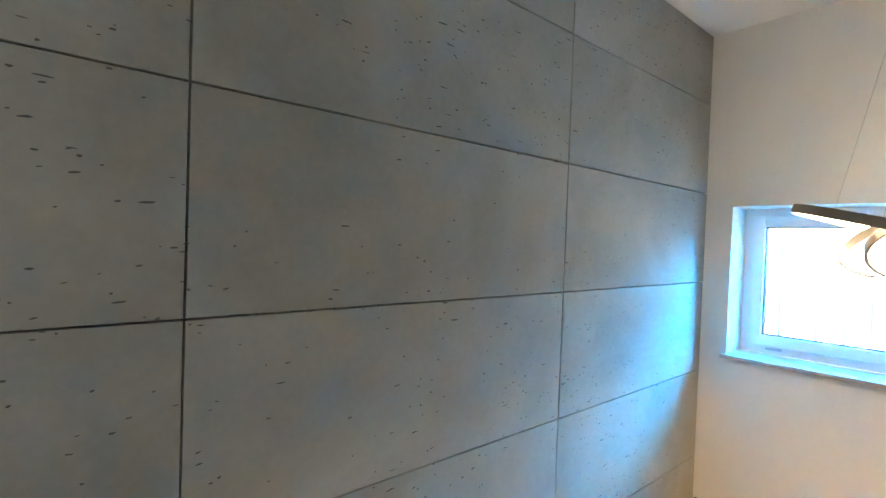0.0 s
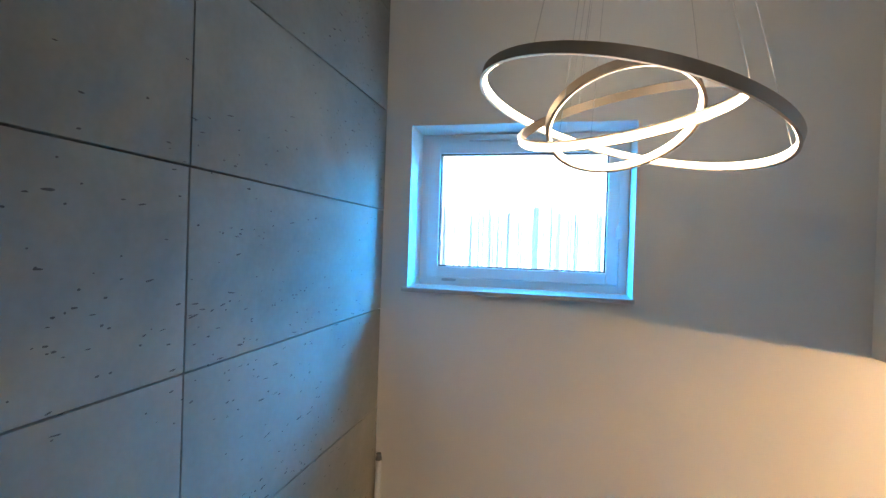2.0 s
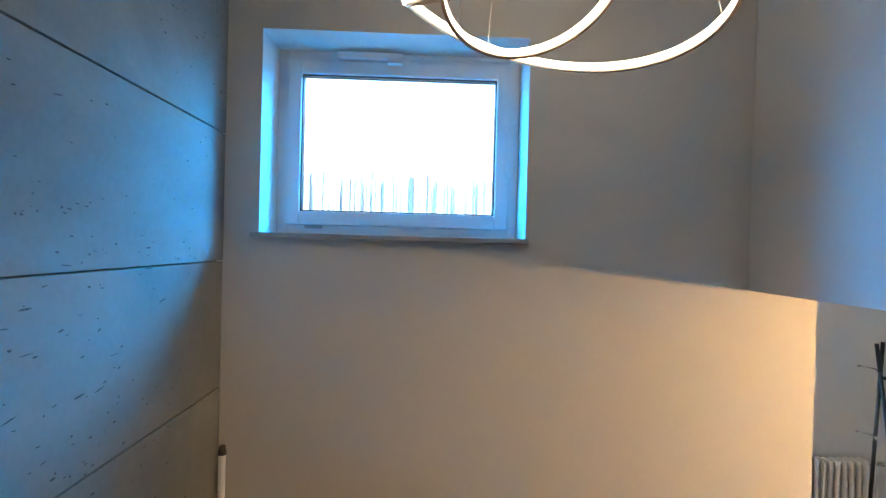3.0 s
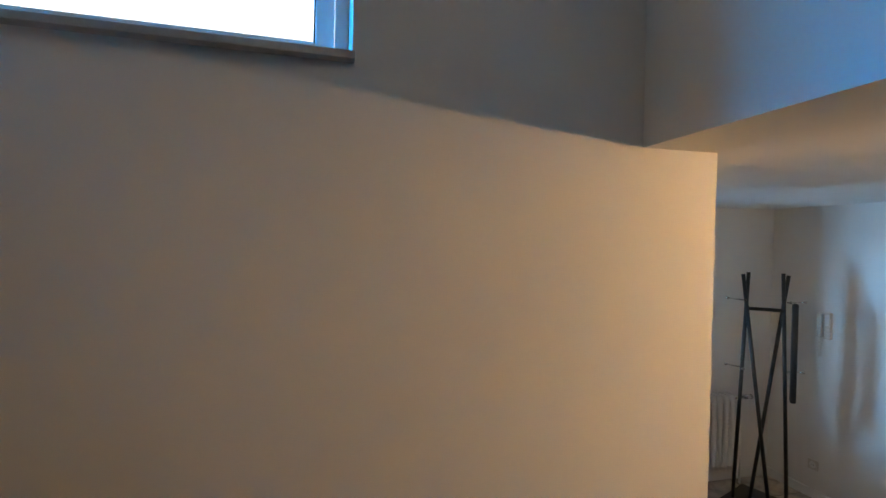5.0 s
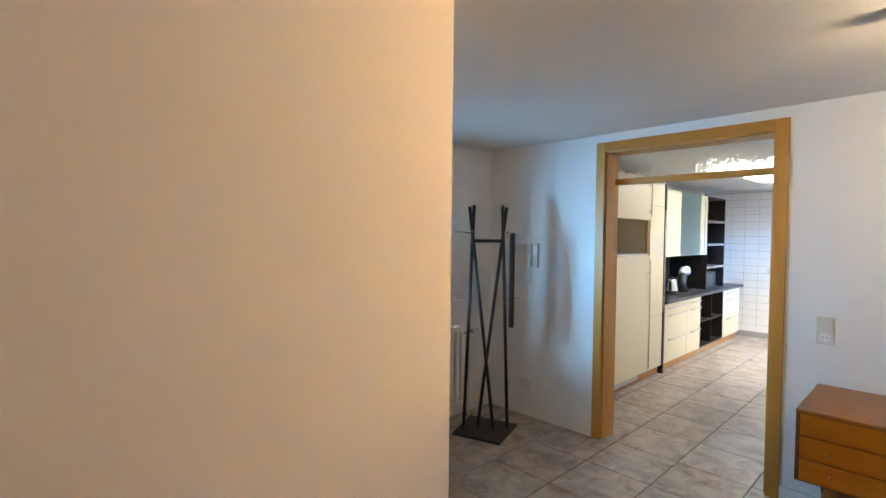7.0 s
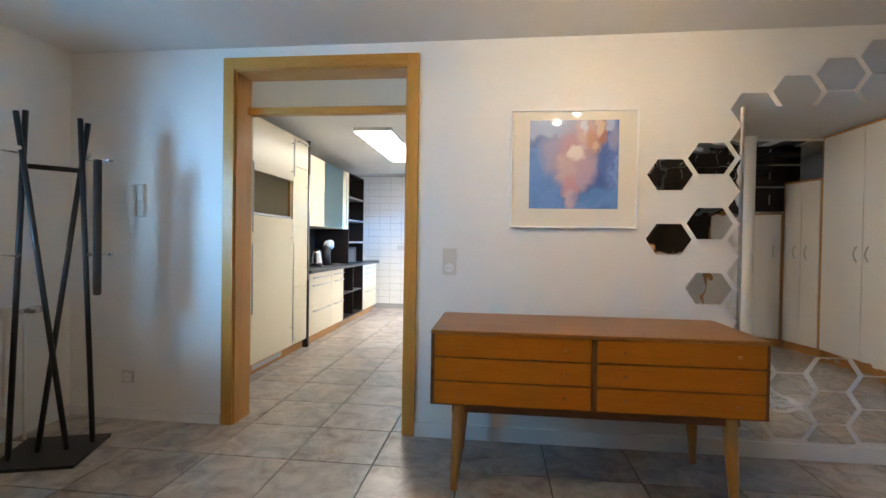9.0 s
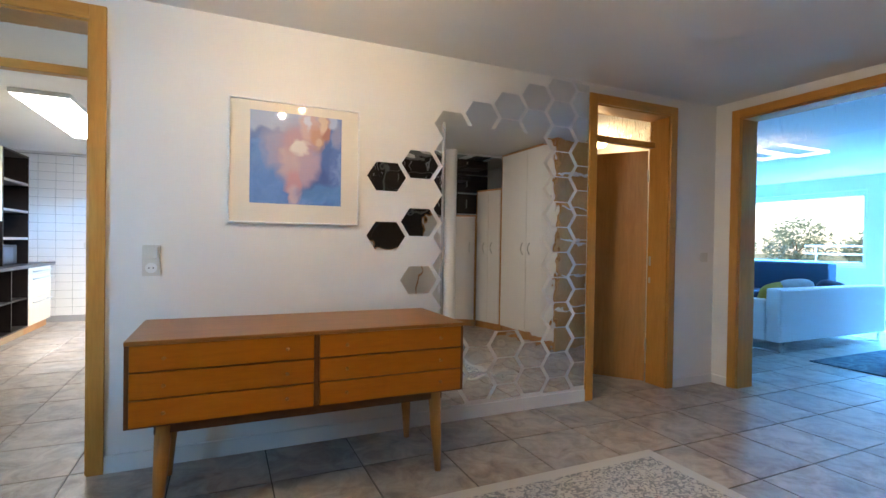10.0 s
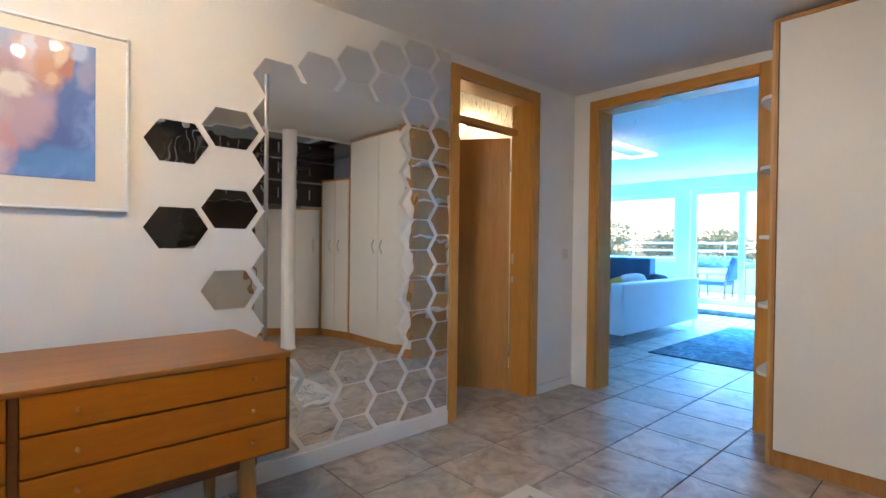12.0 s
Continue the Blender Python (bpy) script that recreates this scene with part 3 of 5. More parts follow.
# ---------- stairwell ----------
# concrete panels, each a slab with recessed joints and pores
panels = tagged(new("wall_concrete"), "fair-faced concrete panels with dark joints and pores", "wall", kind="structure")
rngp = random.Random(4)
jx = [XW + 0.001, 2.381, 3.823, 5.265, 6.707, 6.995]
jz = [0.0, 0.29, 0.828, 1.367, 1.905, 2.442, 2.981, 3.520, 4.058, TOP - 0.005]
for i, (a, b) in enumerate(zip(jx, jx[1:])):
    for k, (lo, hi) in enumerate(zip(jz, jz[1:])):
        bm = boxes(((a + 0.0025, YC - 0.028, lo + 0.0025), (b - 0.0025, YC + rngp.uniform(-0.0015, 0.0015), hi - 0.0025)), bevel=0.002)
        part("concrete_panel", bm, M_CONC, panels)
# pores: flat dark facets lying on the face, pit shade put into their colour
bm = bmesh.new()
for k in range(3400):
    x, z = rngp.uniform(0.95, 5.4), rngp.uniform(1.2, 4.47)
    if noise.noise(Vector((x * 1.3, 3.1, z * 2.2))) + rngp.uniform(-0.45, 0.45) < 0.02:
        continue
    w = rngp.uniform(0.003, 0.010) * (2.4 if rngp.random() < 0.2 else 1)
    hgt = rngp.uniform(0.0013, 0.0036)
    tilt = rngp.uniform(-0.22, 0.12)
    n = 7
    vs = []
    for q in range(n):
        a = q * math.tau / n
        rr = rngp.uniform(0.6, 1.1)
        dx, dz = w * rr * math.cos(a), hgt * rr * math.sin(a)
        vs.append(bm.verts.new((x + dx, YC + 0.0026, z + dz + dx * tilt)))
    bm.faces.new(vs)
pores = part("pore_shade_facets", bm, M_PORE, panels, "small dark air pores")
pores["kind"] = "stuff"

# pipe with a cap in the corner
pipe = thing_at("corner_pipe", "thin white riser pipe with a dark cap in the corner", "pipe", (0.985, -5.145, 0))
part("tube", tube([(0.985, -5.145, 0), (0.985, -5.145, 1.63)], 0.014), M_WINF, pipe)
part("cap", tube([(0.985, -5.145, 1.63), (0.985, -5.145, 1.665)], [0.018, 0.013]), M_GREYW, pipe, "dark cap")
settle(pipe)

# stair
SC = Vector((3.02, -2.70, 0))
stair = thing_at("curved_stair", "dark wooden open curved stair with winding treads", "stair", (3.02, -2.70, 0))


def wedge(a0, a1, r0, r1, z0, z1, n=4):
    pts = [(SC.x + r1 * math.cos(radians(a0 + (a1 - a0) * i / n)), SC.y + r1 * math.sin(radians(a0 + (a1 - a0) * i / n))) for i in range(n + 1)]
    pts += [(SC.x + r0 * math.cos(radians(a1 - (a1 - a0) * i / n)), SC.y + r0 * math.sin(radians(a1 - (a1 - a0) * i / n))) for i in range(n + 1)]
    return prism(pts, z0, z1)


for k in range(1, 12):
    a = -172 + 13.0 * (k - 1)
    part("tread", wedge(a - 0.8, a + 13.8, 0.98, 2.02, 0.175 * k - 0.045, 0.175 * k), M_STAIR, stair)
for k in range(1, 12):
    a = -172 + 13.0 * (k - 1)
    part("riser", wedge(a + 0.2, a + 1.2, 1.0, 2.0, 0.175 * (k - 1), 0.175 * k - 0.045, 1), M_STAIR, stair)
for k in range(12, 15):
    x = 4.55 + 0.26 * (k - 12)
    part("tread", boxes(((x, -4.55, 0.175 * k - 0.045), (x + 0.32, -3.05, 0.175 * k)), bevel=0.006), M_STAIR, stair)
# added boards, seen only by reflection, mimic the dark stacked treads
for z0, z1 in ((1.62, 1.90), (1.925, 2.17), (2.19, 2.40)):
    part("added_dark_board", boxes(((3.75, -3.40, z0), (5.3, -3.34, z1)), bevel=0.006), M_STAIR, stair)
# lower board added so the hexagon mirrors reflect dark here
part("added_dark_board", boxes(((3.45, -3.80, 1.155), (4.6, -3.76, 1.63)), bevel=0.006), M_STAIR, stair)
for i, x in enumerate((3.95, 4.12, 4.38, 4.55, 4.78, 4.95)):
    for z0 in (1.70, 2.0, 2.24):
        part("baluster", tube([(x, -3.325, z0), (x, -3.325, z0 + 0.12)], 0.008, 8), M_STEEL, stair, "short steel spacer")
# dark slanting side panels with steel rods along the inner edge
for k in range(4, 12):
    a = -172 + 11.6 * (k - 1)
    z = 0.183 * k
    # lengthened below the treads to keep the hexagon reflections dark
    part("side_panel", wedge(a, a + 11.5, 0.955, 0.975, max(z - 0.75, 0.3), z + 0.82, 2), M_STAIR, stair)
    for f in (0.25, 0.75):
        aa = radians(a + 11.5 * f)
        x, y = SC.x + 0.945 * math.cos(aa), SC.y + 0.945 * math.sin(aa)
        part("baluster", tube([(x, y, z + 0.1), (x, y, z + 0.45)], 0.008, 8), M_STEEL, stair, "thin steel rod")
settle(stair)

col = thing_at("round_column", "slim white round column carrying the ceiling edge", "column", (4.45, -2.80, 0))
part("shaft", lathe([(0.085, 0), (0.085, 0.02), (0.075, 0.03), (0.075, CEIL - 0.03), (0.085, CEIL - 0.02), (0.085, CEIL - 0.001)], (4.45, -2.80, 0)), M_WINF, col)
settle(col)

# ring pendant
pend = thing_at("ring_pendant_lamp", "three interlocking LED rings, brown outside and glowing inside", "lamp", (1.818, -4.049, TOP - 0.05))
M_BRONZE = material("bronze_anodised_ring", (0.42, 0.34, 0.26), 0.38, 0.7)


def ring(centre, r, n, outside=False):
    """A flat band ring: metal channel outside, glowing strip inside."""
    n = Vector(n).normalized()
    u = n.cross(Vector((0, 1, 0))).normalized()
    v = n.cross(u)
    outs = []
    for sect in ("metal", "led"):
        prof = [(r + 0.013, -0.016), (r + 0.013, 0.016), (r + 0.003, 0.016), (r + 0.003, -0.016)] if sect == "metal" else [(r + 0.002, -0.0105), (r + 0.002, 0.0105), (r - 0.003, 0.0105), (r - 0.003, -0.0105)]
        if outside:
            prof = [(2 * r - pr, pz) for pr, pz in prof]
        bm = bmesh.new()
        N = 96
        rows = []
        for i in range(N):
            a = i * math.tau / N
            d = u * math.cos(a) + v * math.sin(a)
            rows.append([bm.verts.new(Vector(centre) + d * pr + n * pz) for pr, pz in prof])
        for i in range(N):
            p, q = rows[i], rows[(i + 1) % N]
            for k in range(4):
                bm.faces.new((p[k], p[(k + 1) % 4], q[(k + 1) % 4], q[k])).smooth = False
        outs.append(bm)
    return outs, u, v


for c, r, n in (((1.818, -4.049, 3.220), 0.464, (-0.028, 0.265, 0.964)), ((1.771, -4.045, 3.252), 0.348, (0.408, -0.220, 0.886)), ((1.834, -4.057, 3.207), 0.226, (-0.470, -0.150, 0.870))):
    (metal, led), u, v = ring(c, r, n, r == 0.348)
    part("ring_channel", metal, M_BRONZE, pend)
    part("led_strip", led, M_LED, pend, "warm glowing inner strip")
    for a in (0.4, 2.5, 4.6):
        p = Vector(c) + (u * math.cos(a) + v * math.sin(a)) * (r + 0.008)
        part("cable", tube([p, (1.818 + (p.x - 1.818) * 0.3, -4.049 + (p.y + 4.049) * 0.3, TOP - 0.05)], 0.0011, 5), M_STEEL, pend)
part("canopy", lathe([(0.0, -0.0495), (0.16, -0.0495), (0.16, -0.001), (0.0, -0.001)], (1.818, -4.049, TOP), 32), M_BRONZE, pend, "round ceiling canopy")
settle(pend)

# ---------- hall ----------
# ceiling spot bar and its bulbs
BARZ = ceiling_height(2.28, -1.24)
bar = thing_at("ceiling_spot_bar", "small ceiling lamp with three warm spots", "lamp", (2.28, -1.24, BARZ))
part("rail", boxes(((1.90, -1.26, BARZ - 0.016), (2.66, -1.22, BARZ - 0.0005)), bevel=0.004), M_WINF, bar, "white ceiling rail")
for x in (1.97, 2.36, 2.58):
    part("spot_head", lathe([(0.028, 0.0), (0.034, 0.03), (0.03, 0.075), (0.012, 0.1)], (x, -1.24, BARZ - 0.115)), M_CHROME, bar)
    part("bulb", lathe([(0.0, -0.002), (0.02, -0.001), (0.026, 0.006)], (x, -1.24, BARZ - 0.117)), M_BULB, bar, "glowing warm bulb")
settle(bar)
lamp("spot_bulb_wall", 'SPOT', 7, (1.0, 0.66, 0.34), look((2.36, -1.24, 2.268), (2.25, 0.0, 2.05)), radius=0.025, cone=100)
# extra point lamp between the heads, without a bulb, added for the bar's spill
lamp("spot_bar_spill", 'POINT', 13.5, (1.0, 0.73, 0.44), pose(2.20, -1.24, 2.195), radius=0.025)
lamp("spot_bulb_alcove", 'SPOT', 74, (1.0, 0.55, 0.19), look((1.93, -1.25, 2.215), (0.945, -2.80, 1.72)), radius=0.03, cone=58)
lamp("spot_bulb_hall", 'SPOT', 28, (1.0, 0.83, 0.62), look((2.58, -1.25, 2.215), (4.9, -1.3, 0.8)), radius=0.03, cone=95)

# picture
pic = thing_at("framed_picture", "abstract blue and pink print in a white frame under glass", "picture", (2.16, -0.002, 1.282))
part("frame", boxes(((1.796, -0.03, 1.282), (1.806, -0.002, 1.972)), ((2.514, -0.03, 1.282), (2.524, -0.002, 1.972)), ((1.806, -0.03, 1.282), (2.514, -0.002, 1.292)), ((1.806, -0.03, 1.962), (2.514, -0.002, 1.972)), bevel=0.003), M_WINF, pic, "white wooden frame")
M_MAT = plaster("ivory_mat_board", (0.78, 0.74, 0.66), 0.02)
for mm in (M_MAT, M_ART):
    bsdf(mm).inputs["Coat Weight"].default_value = 1.0
    bsdf(mm).inputs["Coat Roughness"].default_value = 0.02
part("mat", boxes(((1.806, -0.016, 1.292), (2.514, -0.004, 1.962))), M_MAT, pic, "ivory mat board")
part("print", boxes(((1.907, -0.018, 1.395), (2.414, -0.0162, 1.911))), M_ART, pic, "soft blue and pink abstract forms")
settle(pic)

# sideboard
sb = thing_at("sideboard", "teak sideboard with six drawers on tapered legs", "sideboard", (2.18, -0.39, 0))
SX0, SX1, SY0, SY1, SZ0, SZ1 = 1.425, 2.923, -0.670, -0.075, 0.424, 0.777
part("carcass", boxes(((SX0, SY0 + 0.012, SZ0), (SX0 + 0.016, SY1, SZ1 - 0.018)), ((SX1 - 0.016, SY0 + 0.012, SZ0), (SX1, SY1, SZ1 - 0.018)), ((SX0 + 0.016, SY0 + 0.012, SZ0), (SX1 - 0.016, SY1, SZ0 + 0.014)),
                      ((SX0 + 0.016, SY1 - 0.01, SZ0 + 0.014), (SX1 - 0.016, SY1, SZ1 - 0.018)), ((2.164, SY0 + 0.012, SZ0 + 0.014), (2.184, SY1 - 0.01, SZ1 - 0.018)), ((SX0 + 0.016, SY0 + 0.03, SZ0 + 0.014), (SX1 - 0.016, SY0 + 0.04, SZ1 - 0.018)), bevel=0.002), M_SIDEDARK, sb, "dark edged carcass")
part("top", boxes(((SX0, SY0, SZ1 - 0.018), (SX1, SY1, SZ1)), bevel=0.004), M_SIDETOP, sb, "reddish veneered top")
for a, b in ((SX0 + 0.018, 2.161), (2.187, SX1 - 0.018)):
    for k in range(3):
        z0 = SZ0 + 0.008 + k * 0.1105
        dr = part("drawer", boxes(((a, SY0 + 0.004, z0), (b, SY0 + 0.026, z0 + 0.1045)), bevel=0.003), M_SIDE, sb)
        for x in (a + 0.122, b - 0.118):
            part("knob", lathe([(0.004, 0.0), (0.004, 0.010), (0.008, 0.014), (0.007, 0.02), (0.002, 0.022)], (0, 0, 0), 12), M_LEG, dr, "small wooden knob").matrix_local = pose(x, SY0 + 0.004, z0 + 0.052, 90, 0, 0)
part("apron", boxes(((SX0 + 0.10, SY0 + 0.055, SZ0 - 0.045), (SX1 - 0.10, SY0 + 0.075, SZ0)), ((SX0 + 0.10, SY1 - 0.075, SZ0 - 0.045), (SX1 - 0.10, SY1 - 0.055, SZ0))), M_SIDEDARK, sb, "recessed base rail")
for x, s in ((SX0 + 0.135, -1), (SX1 - 0.135, 1)):
    for y, q in ((SY0 + 0.075, -1), (SY1 - 0.075, 1)):
        part("leg", tube([(x, y, SZ0 - 0.001), (x + s * 0.012, y + q * 0.008, 0.2), (x + s * 0.022, y + q * 0.014, 0.001)], [0.034, 0.027, 0.017], 16), M_LEG, sb)
settle(sb)

# mirrors: hexagons and one tall sheet
HP, HQ, HW, HH, FL = 0.2225, 0.185, 0.252, 0.176, 0.136


def hex_tile(cx, cz, group):
    """One thin six-sided mirror, trimmed at the ceiling, the door frame and the skirting."""
    bm = prism([(-HW / 2, 0), (-FL / 2, -HH / 2), (FL / 2, -HH / 2), (HW / 2, 0), (FL / 2, HH / 2), (-FL / 2, HH / 2)], -0.0015, 0.0015)
    for co, no in (((4.289 - cx, 0, 0), (1, 0, 0)), ((0, CEIL - 0.004 - cz, 0), (0, 1, 0)), ((0, 0.104 - cz, 0), (0, -1, 0))):
        res = bmesh.ops.bisect_plane(bm, geom=bm.verts[:] + bm.edges[:] + bm.faces[:], plane_co=co, plane_no=no, clear_outer=True)
        bmesh.ops.contextual_create(bm, geom=[e for e in res["geom_cut"] if isinstance(e, bmesh.types.BMEdge)])
    if len(bm.verts) < 6:
        bm.free()
        return
    ob = obj("hexagon_mirror", bm, M_HEX)
    ob.matrix_world = pose(cx, -0.004, cz, 90 + rngh.uniform(-0.25, 0.25), 0, rngh.uniform(-0.3, 0.3))
    tagged(ob, "hexagonal stick-on mirror tile on the wall", "mirror", "hexagon mirrors")


rngh = random.Random(9)
for i, z in ((0, 1.595), (0, 1.225), (1, 1.6875), (1, 1.3175), (1, 0.9475)):
    hex_tile(2.703 + HP * i, z, 0)
tops = {2: 1.965, 3: 2.0575, 4: 2.15, 5: 2.2425, 6: 2.335, 7: 2.43}
for i in range(2, 8):
    x = 2.703 + HP * i
    z = tops[i]
    while z > 0.06:
        hidden = x - HW / 2 > 3.095 and x + HW / 2 < 3.862 and z - HH / 2 > 0.60 and z + HH / 2 < 1.955
        if not hidden:
            hex_tile(x, z, 0)
        z -= HQ
sheet = thing_at("wall_mirror", "tall frameless mirror sheet with a steel edge strip", "mirror", (3.465, -0.008, 0.59))
part("glass_sheet", boxes(((3.096, -0.016, 0.584), (3.872, -0.010, 1.974))), M_MIRROR, sheet)
part("edge_strip", boxes(((3.084, -0.019, 0.584), (3.095, -0.008, 1.976)), bevel=0.001), M_STEEL, sheet, "steel edge strip")
settle(sheet)

# switch and sockets
def plate(name, label, cx, cz, gangs):
    ob = thing_at(name, label, "switch", (cx, -0.001, cz))
    h = 0.04 * len(gangs)
    part("plate", boxes(((cx - 0.041, -0.010, cz - h), (cx + 0.041, -0.001, cz + h)), bevel=0.003), M_PLASTIC, ob)
    for k, g in enumerate(gangs):
        z = cz + h - 0.04 - 0.078 * k
        if g == "rocker":
            part("rocker", boxes(((cx - 0.03, -0.016, z - 0.03), (cx + 0.03, -0.0101, z + 0.03)), bevel=0.003), M_PLASTIC, ob)
        else:
            part("socket_cup", tube([(cx, -0.0101, z), (cx, -0.0125, z)], 0.027, 20), M_TRIMW, ob)
            for s in (-0.0095, 0.0095):
                part("pin_hole", tube([(cx + s, -0.0126, z), (cx + s, -0.0132, z)], 0.0035, 8), M_GREYW, ob)
    settle(ob)


plate("light_switch", "white rocker switch over a power socket", 1.441, 1.072, ("rocker", "socket"))
plate("power_socket", "white power socket low on the wall", -0.662, 0.275, ("socket",))
plate("light_switch", "white rocker switch in the corner by the living room", 5.590, 1.10, ("rocker",))

# intercom
ic = thing_at("intercom", "white wall intercom with a handset and coiled cord", "intercom", (-0.59, -0.001, 1.322))
part("body", boxes(((-0.635, -0.025, 1.322), (-0.545, -0.001, 1.535)), bevel=0.006), M_PLASTIC, ic)
part("handset", boxes(((-0.635, -0.055, 1.335), (-0.595, -0.0255, 1.525)), bevel=0.01), M_PLASTIC, ic)
part("speaker", boxes(((-0.588, -0.0265, 1.43), (-0.553, -0.0255, 1.52))), M_TRIMW, ic)
part("cord", tube([(-0.615 + 0.012 * math.cos(k * 1.2), -0.03 + 0.008 * math.sin(k * 1.2), 1.335 - 0.004 * k * (1 if k < 40 else 0.8)) for k in range(48)], 0.003, 6), M_PLASTIC, ic)
settle(ic)

# radiator
rad = thing_at("column_radiator", "white column radiator on the alcove wall", "radiator", (XA + 0.10, -1.3, 0.15))
RZ0, RZ1 = 0.175, 0.79
for k in range(26):
    y = -0.53 - 0.062 * k
    bm = bmesh.new()
    for x in (XA + 0.06, XA + 0.13):
        add_tube(bm, [(x, y, RZ0), (x, y, RZ0 + 0.04), (x, y, RZ1 - 0.04), (x, y, RZ1)], [0.016, 0.021, 0.021, 0.016], 8)
    add_box(bm, (XA + 0.05, y - 0.024, RZ1 - 0.075), (XA + 0.14, y + 0.024, RZ1 + 0.002), 0.018)
    add_box(bm, (XA + 0.05, y - 0.024, RZ0 - 0.002), (XA + 0.14, y + 0.024, RZ0 + 0.065), 0.018)
    part("radiator_column", bm, M_RAD, rad)
bm = tube([(XA + 0.095, -0.505, RZ1 - 0.04), (XA + 0.095, -0.38, RZ1 - 0.04)], 0.014)
add_tube(bm, [(XA + 0.095, -0.38, RZ1 - 0.04), (XA + 0.095, -0.30, RZ1 - 0.04)], 0.022)
part("thermostat_valve", bm, M_CHROME, rad, "chrome and white valve head")
part("feed_pipe", tube([(XA + 0.095, -0.40, 0.0), (XA + 0.095, -0.40, RZ1 - 0.05)], 0.009), M_RAD, rad)
settle(rad)

# coat stand
cs = thing_at("coat_stand", "black metal coat stand of crossed poles with chrome pegs", "coat stand", (-0.67, -0.54, 0))
A, B = Vector((-0.80, -0.690, 0)), Vector((-0.540, -0.385, 0))
along = (B - A).normalized()
across = Vector((along.y, -along.x, 0))
mid = (A + B) / 2
bm = prism([(-0.792, -0.800), (-0.408, -0.678), (-0.546, -0.275), (-0.950, -0.410)], 0.0, 0.018)
part("base_plate", bm, M_BLACK, cs)
def stick(p, q):
    return tube([p, q], 0.014, 10)
hs = 1.845
UP = Vector((0, 0, 1))
part("pole", stick(A + along * 0.02 + UP * 0.018, A + along * 0.085 + UP * hs), M_BLACK, cs)
part("pole", stick(B - along * 0.02 + UP * 0.018, B - along * 0.085 + UP * hs), M_BLACK, cs)
part("cross_pole", stick(A + along * 0.14 - across * 0.03 + UP * 0.018, B - along * 0.045 - across * 0.03 + UP * (hs - 0.015)), M_BLACK, cs)
part("cross_pole", stick(B - along * 0.14 + across * 0.03 + UP * 0.018, A + along * 0.045 + across * 0.03 + UP * (hs - 0.015)), M_BLACK, cs)
part("cross_bar", stick(A + along * 0.075 + Vector((0, 0, 1.555)), B - along * 0.075 + Vector((0, 0, 1.555))), M_BLACK, cs)
for base, sgn in ((A, -1), (B, 1)):
    for z in (1.62, 1.08):
        p = base - along * sgn * 0.055 + Vector((0, 0, z))
        bm = tube([p, p + along * sgn * 0.11 + Vector((0, 0, 0.01))], 0.005, 8)
        add_tube(bm, [p + along * sgn * 0.105 + Vector((0, 0, 0.0095)), p + along * sgn * 0.125 + Vector((0, 0, 0.011))], 0.011, 10)
        part("peg", bm, M_CHROME, cs, "chrome coat peg")
        q = p + across * 0.02
        bm = tube([q, q + across * 0.09 + Vector((0, 0, 0.01))], 0.005, 8)
        add_tube(bm, [q + across * 0.085 + Vector((0, 0, 0.0095)), q + across * 0.105 + Vector((0, 0, 0.011))], 0.011, 10)
        part("peg", bm, M_CHROME, cs, "chrome coat peg")
settle(cs)
hb = thing_at("hanging_strap", "dark cloth strap hanging from the coat stand", "strap", (-0.505, -0.43, 0.86))
bm = bmesh.new()
add_box(bm, (-0.02, -0.035, 0.86), (0.02, 0.035, 1.62), 0.014)
st = part("cloth", bm, M_BLACK, hb)
st.matrix_local = pose(0, 0, -0.86, 0, 0, 45)

# hall rug
rug = thing_at("hall_rug", "grey patterned rug lying on the tiles", "rug", (3.0, -1.6, 0))
part("field", boxes(((1.95, -2.25, 0.0), (3.97, -0.93, 0.009)), bevel=0.003), M_RUG, rug)
part("border", boxes(((1.88, -0.93, 0.0), (4.04, -0.86, 0.0085)), ((1.88, -2.32, 0.0), (4.04, -2.25, 0.0085)), ((1.88, -2.25, 0.0), (1.95, -0.93, 0.0085)), ((3.97, -2.25, 0.0), (4.04, -0.93, 0.0085))), M_RUGB, rug, "pale woven border")
settle(rug)


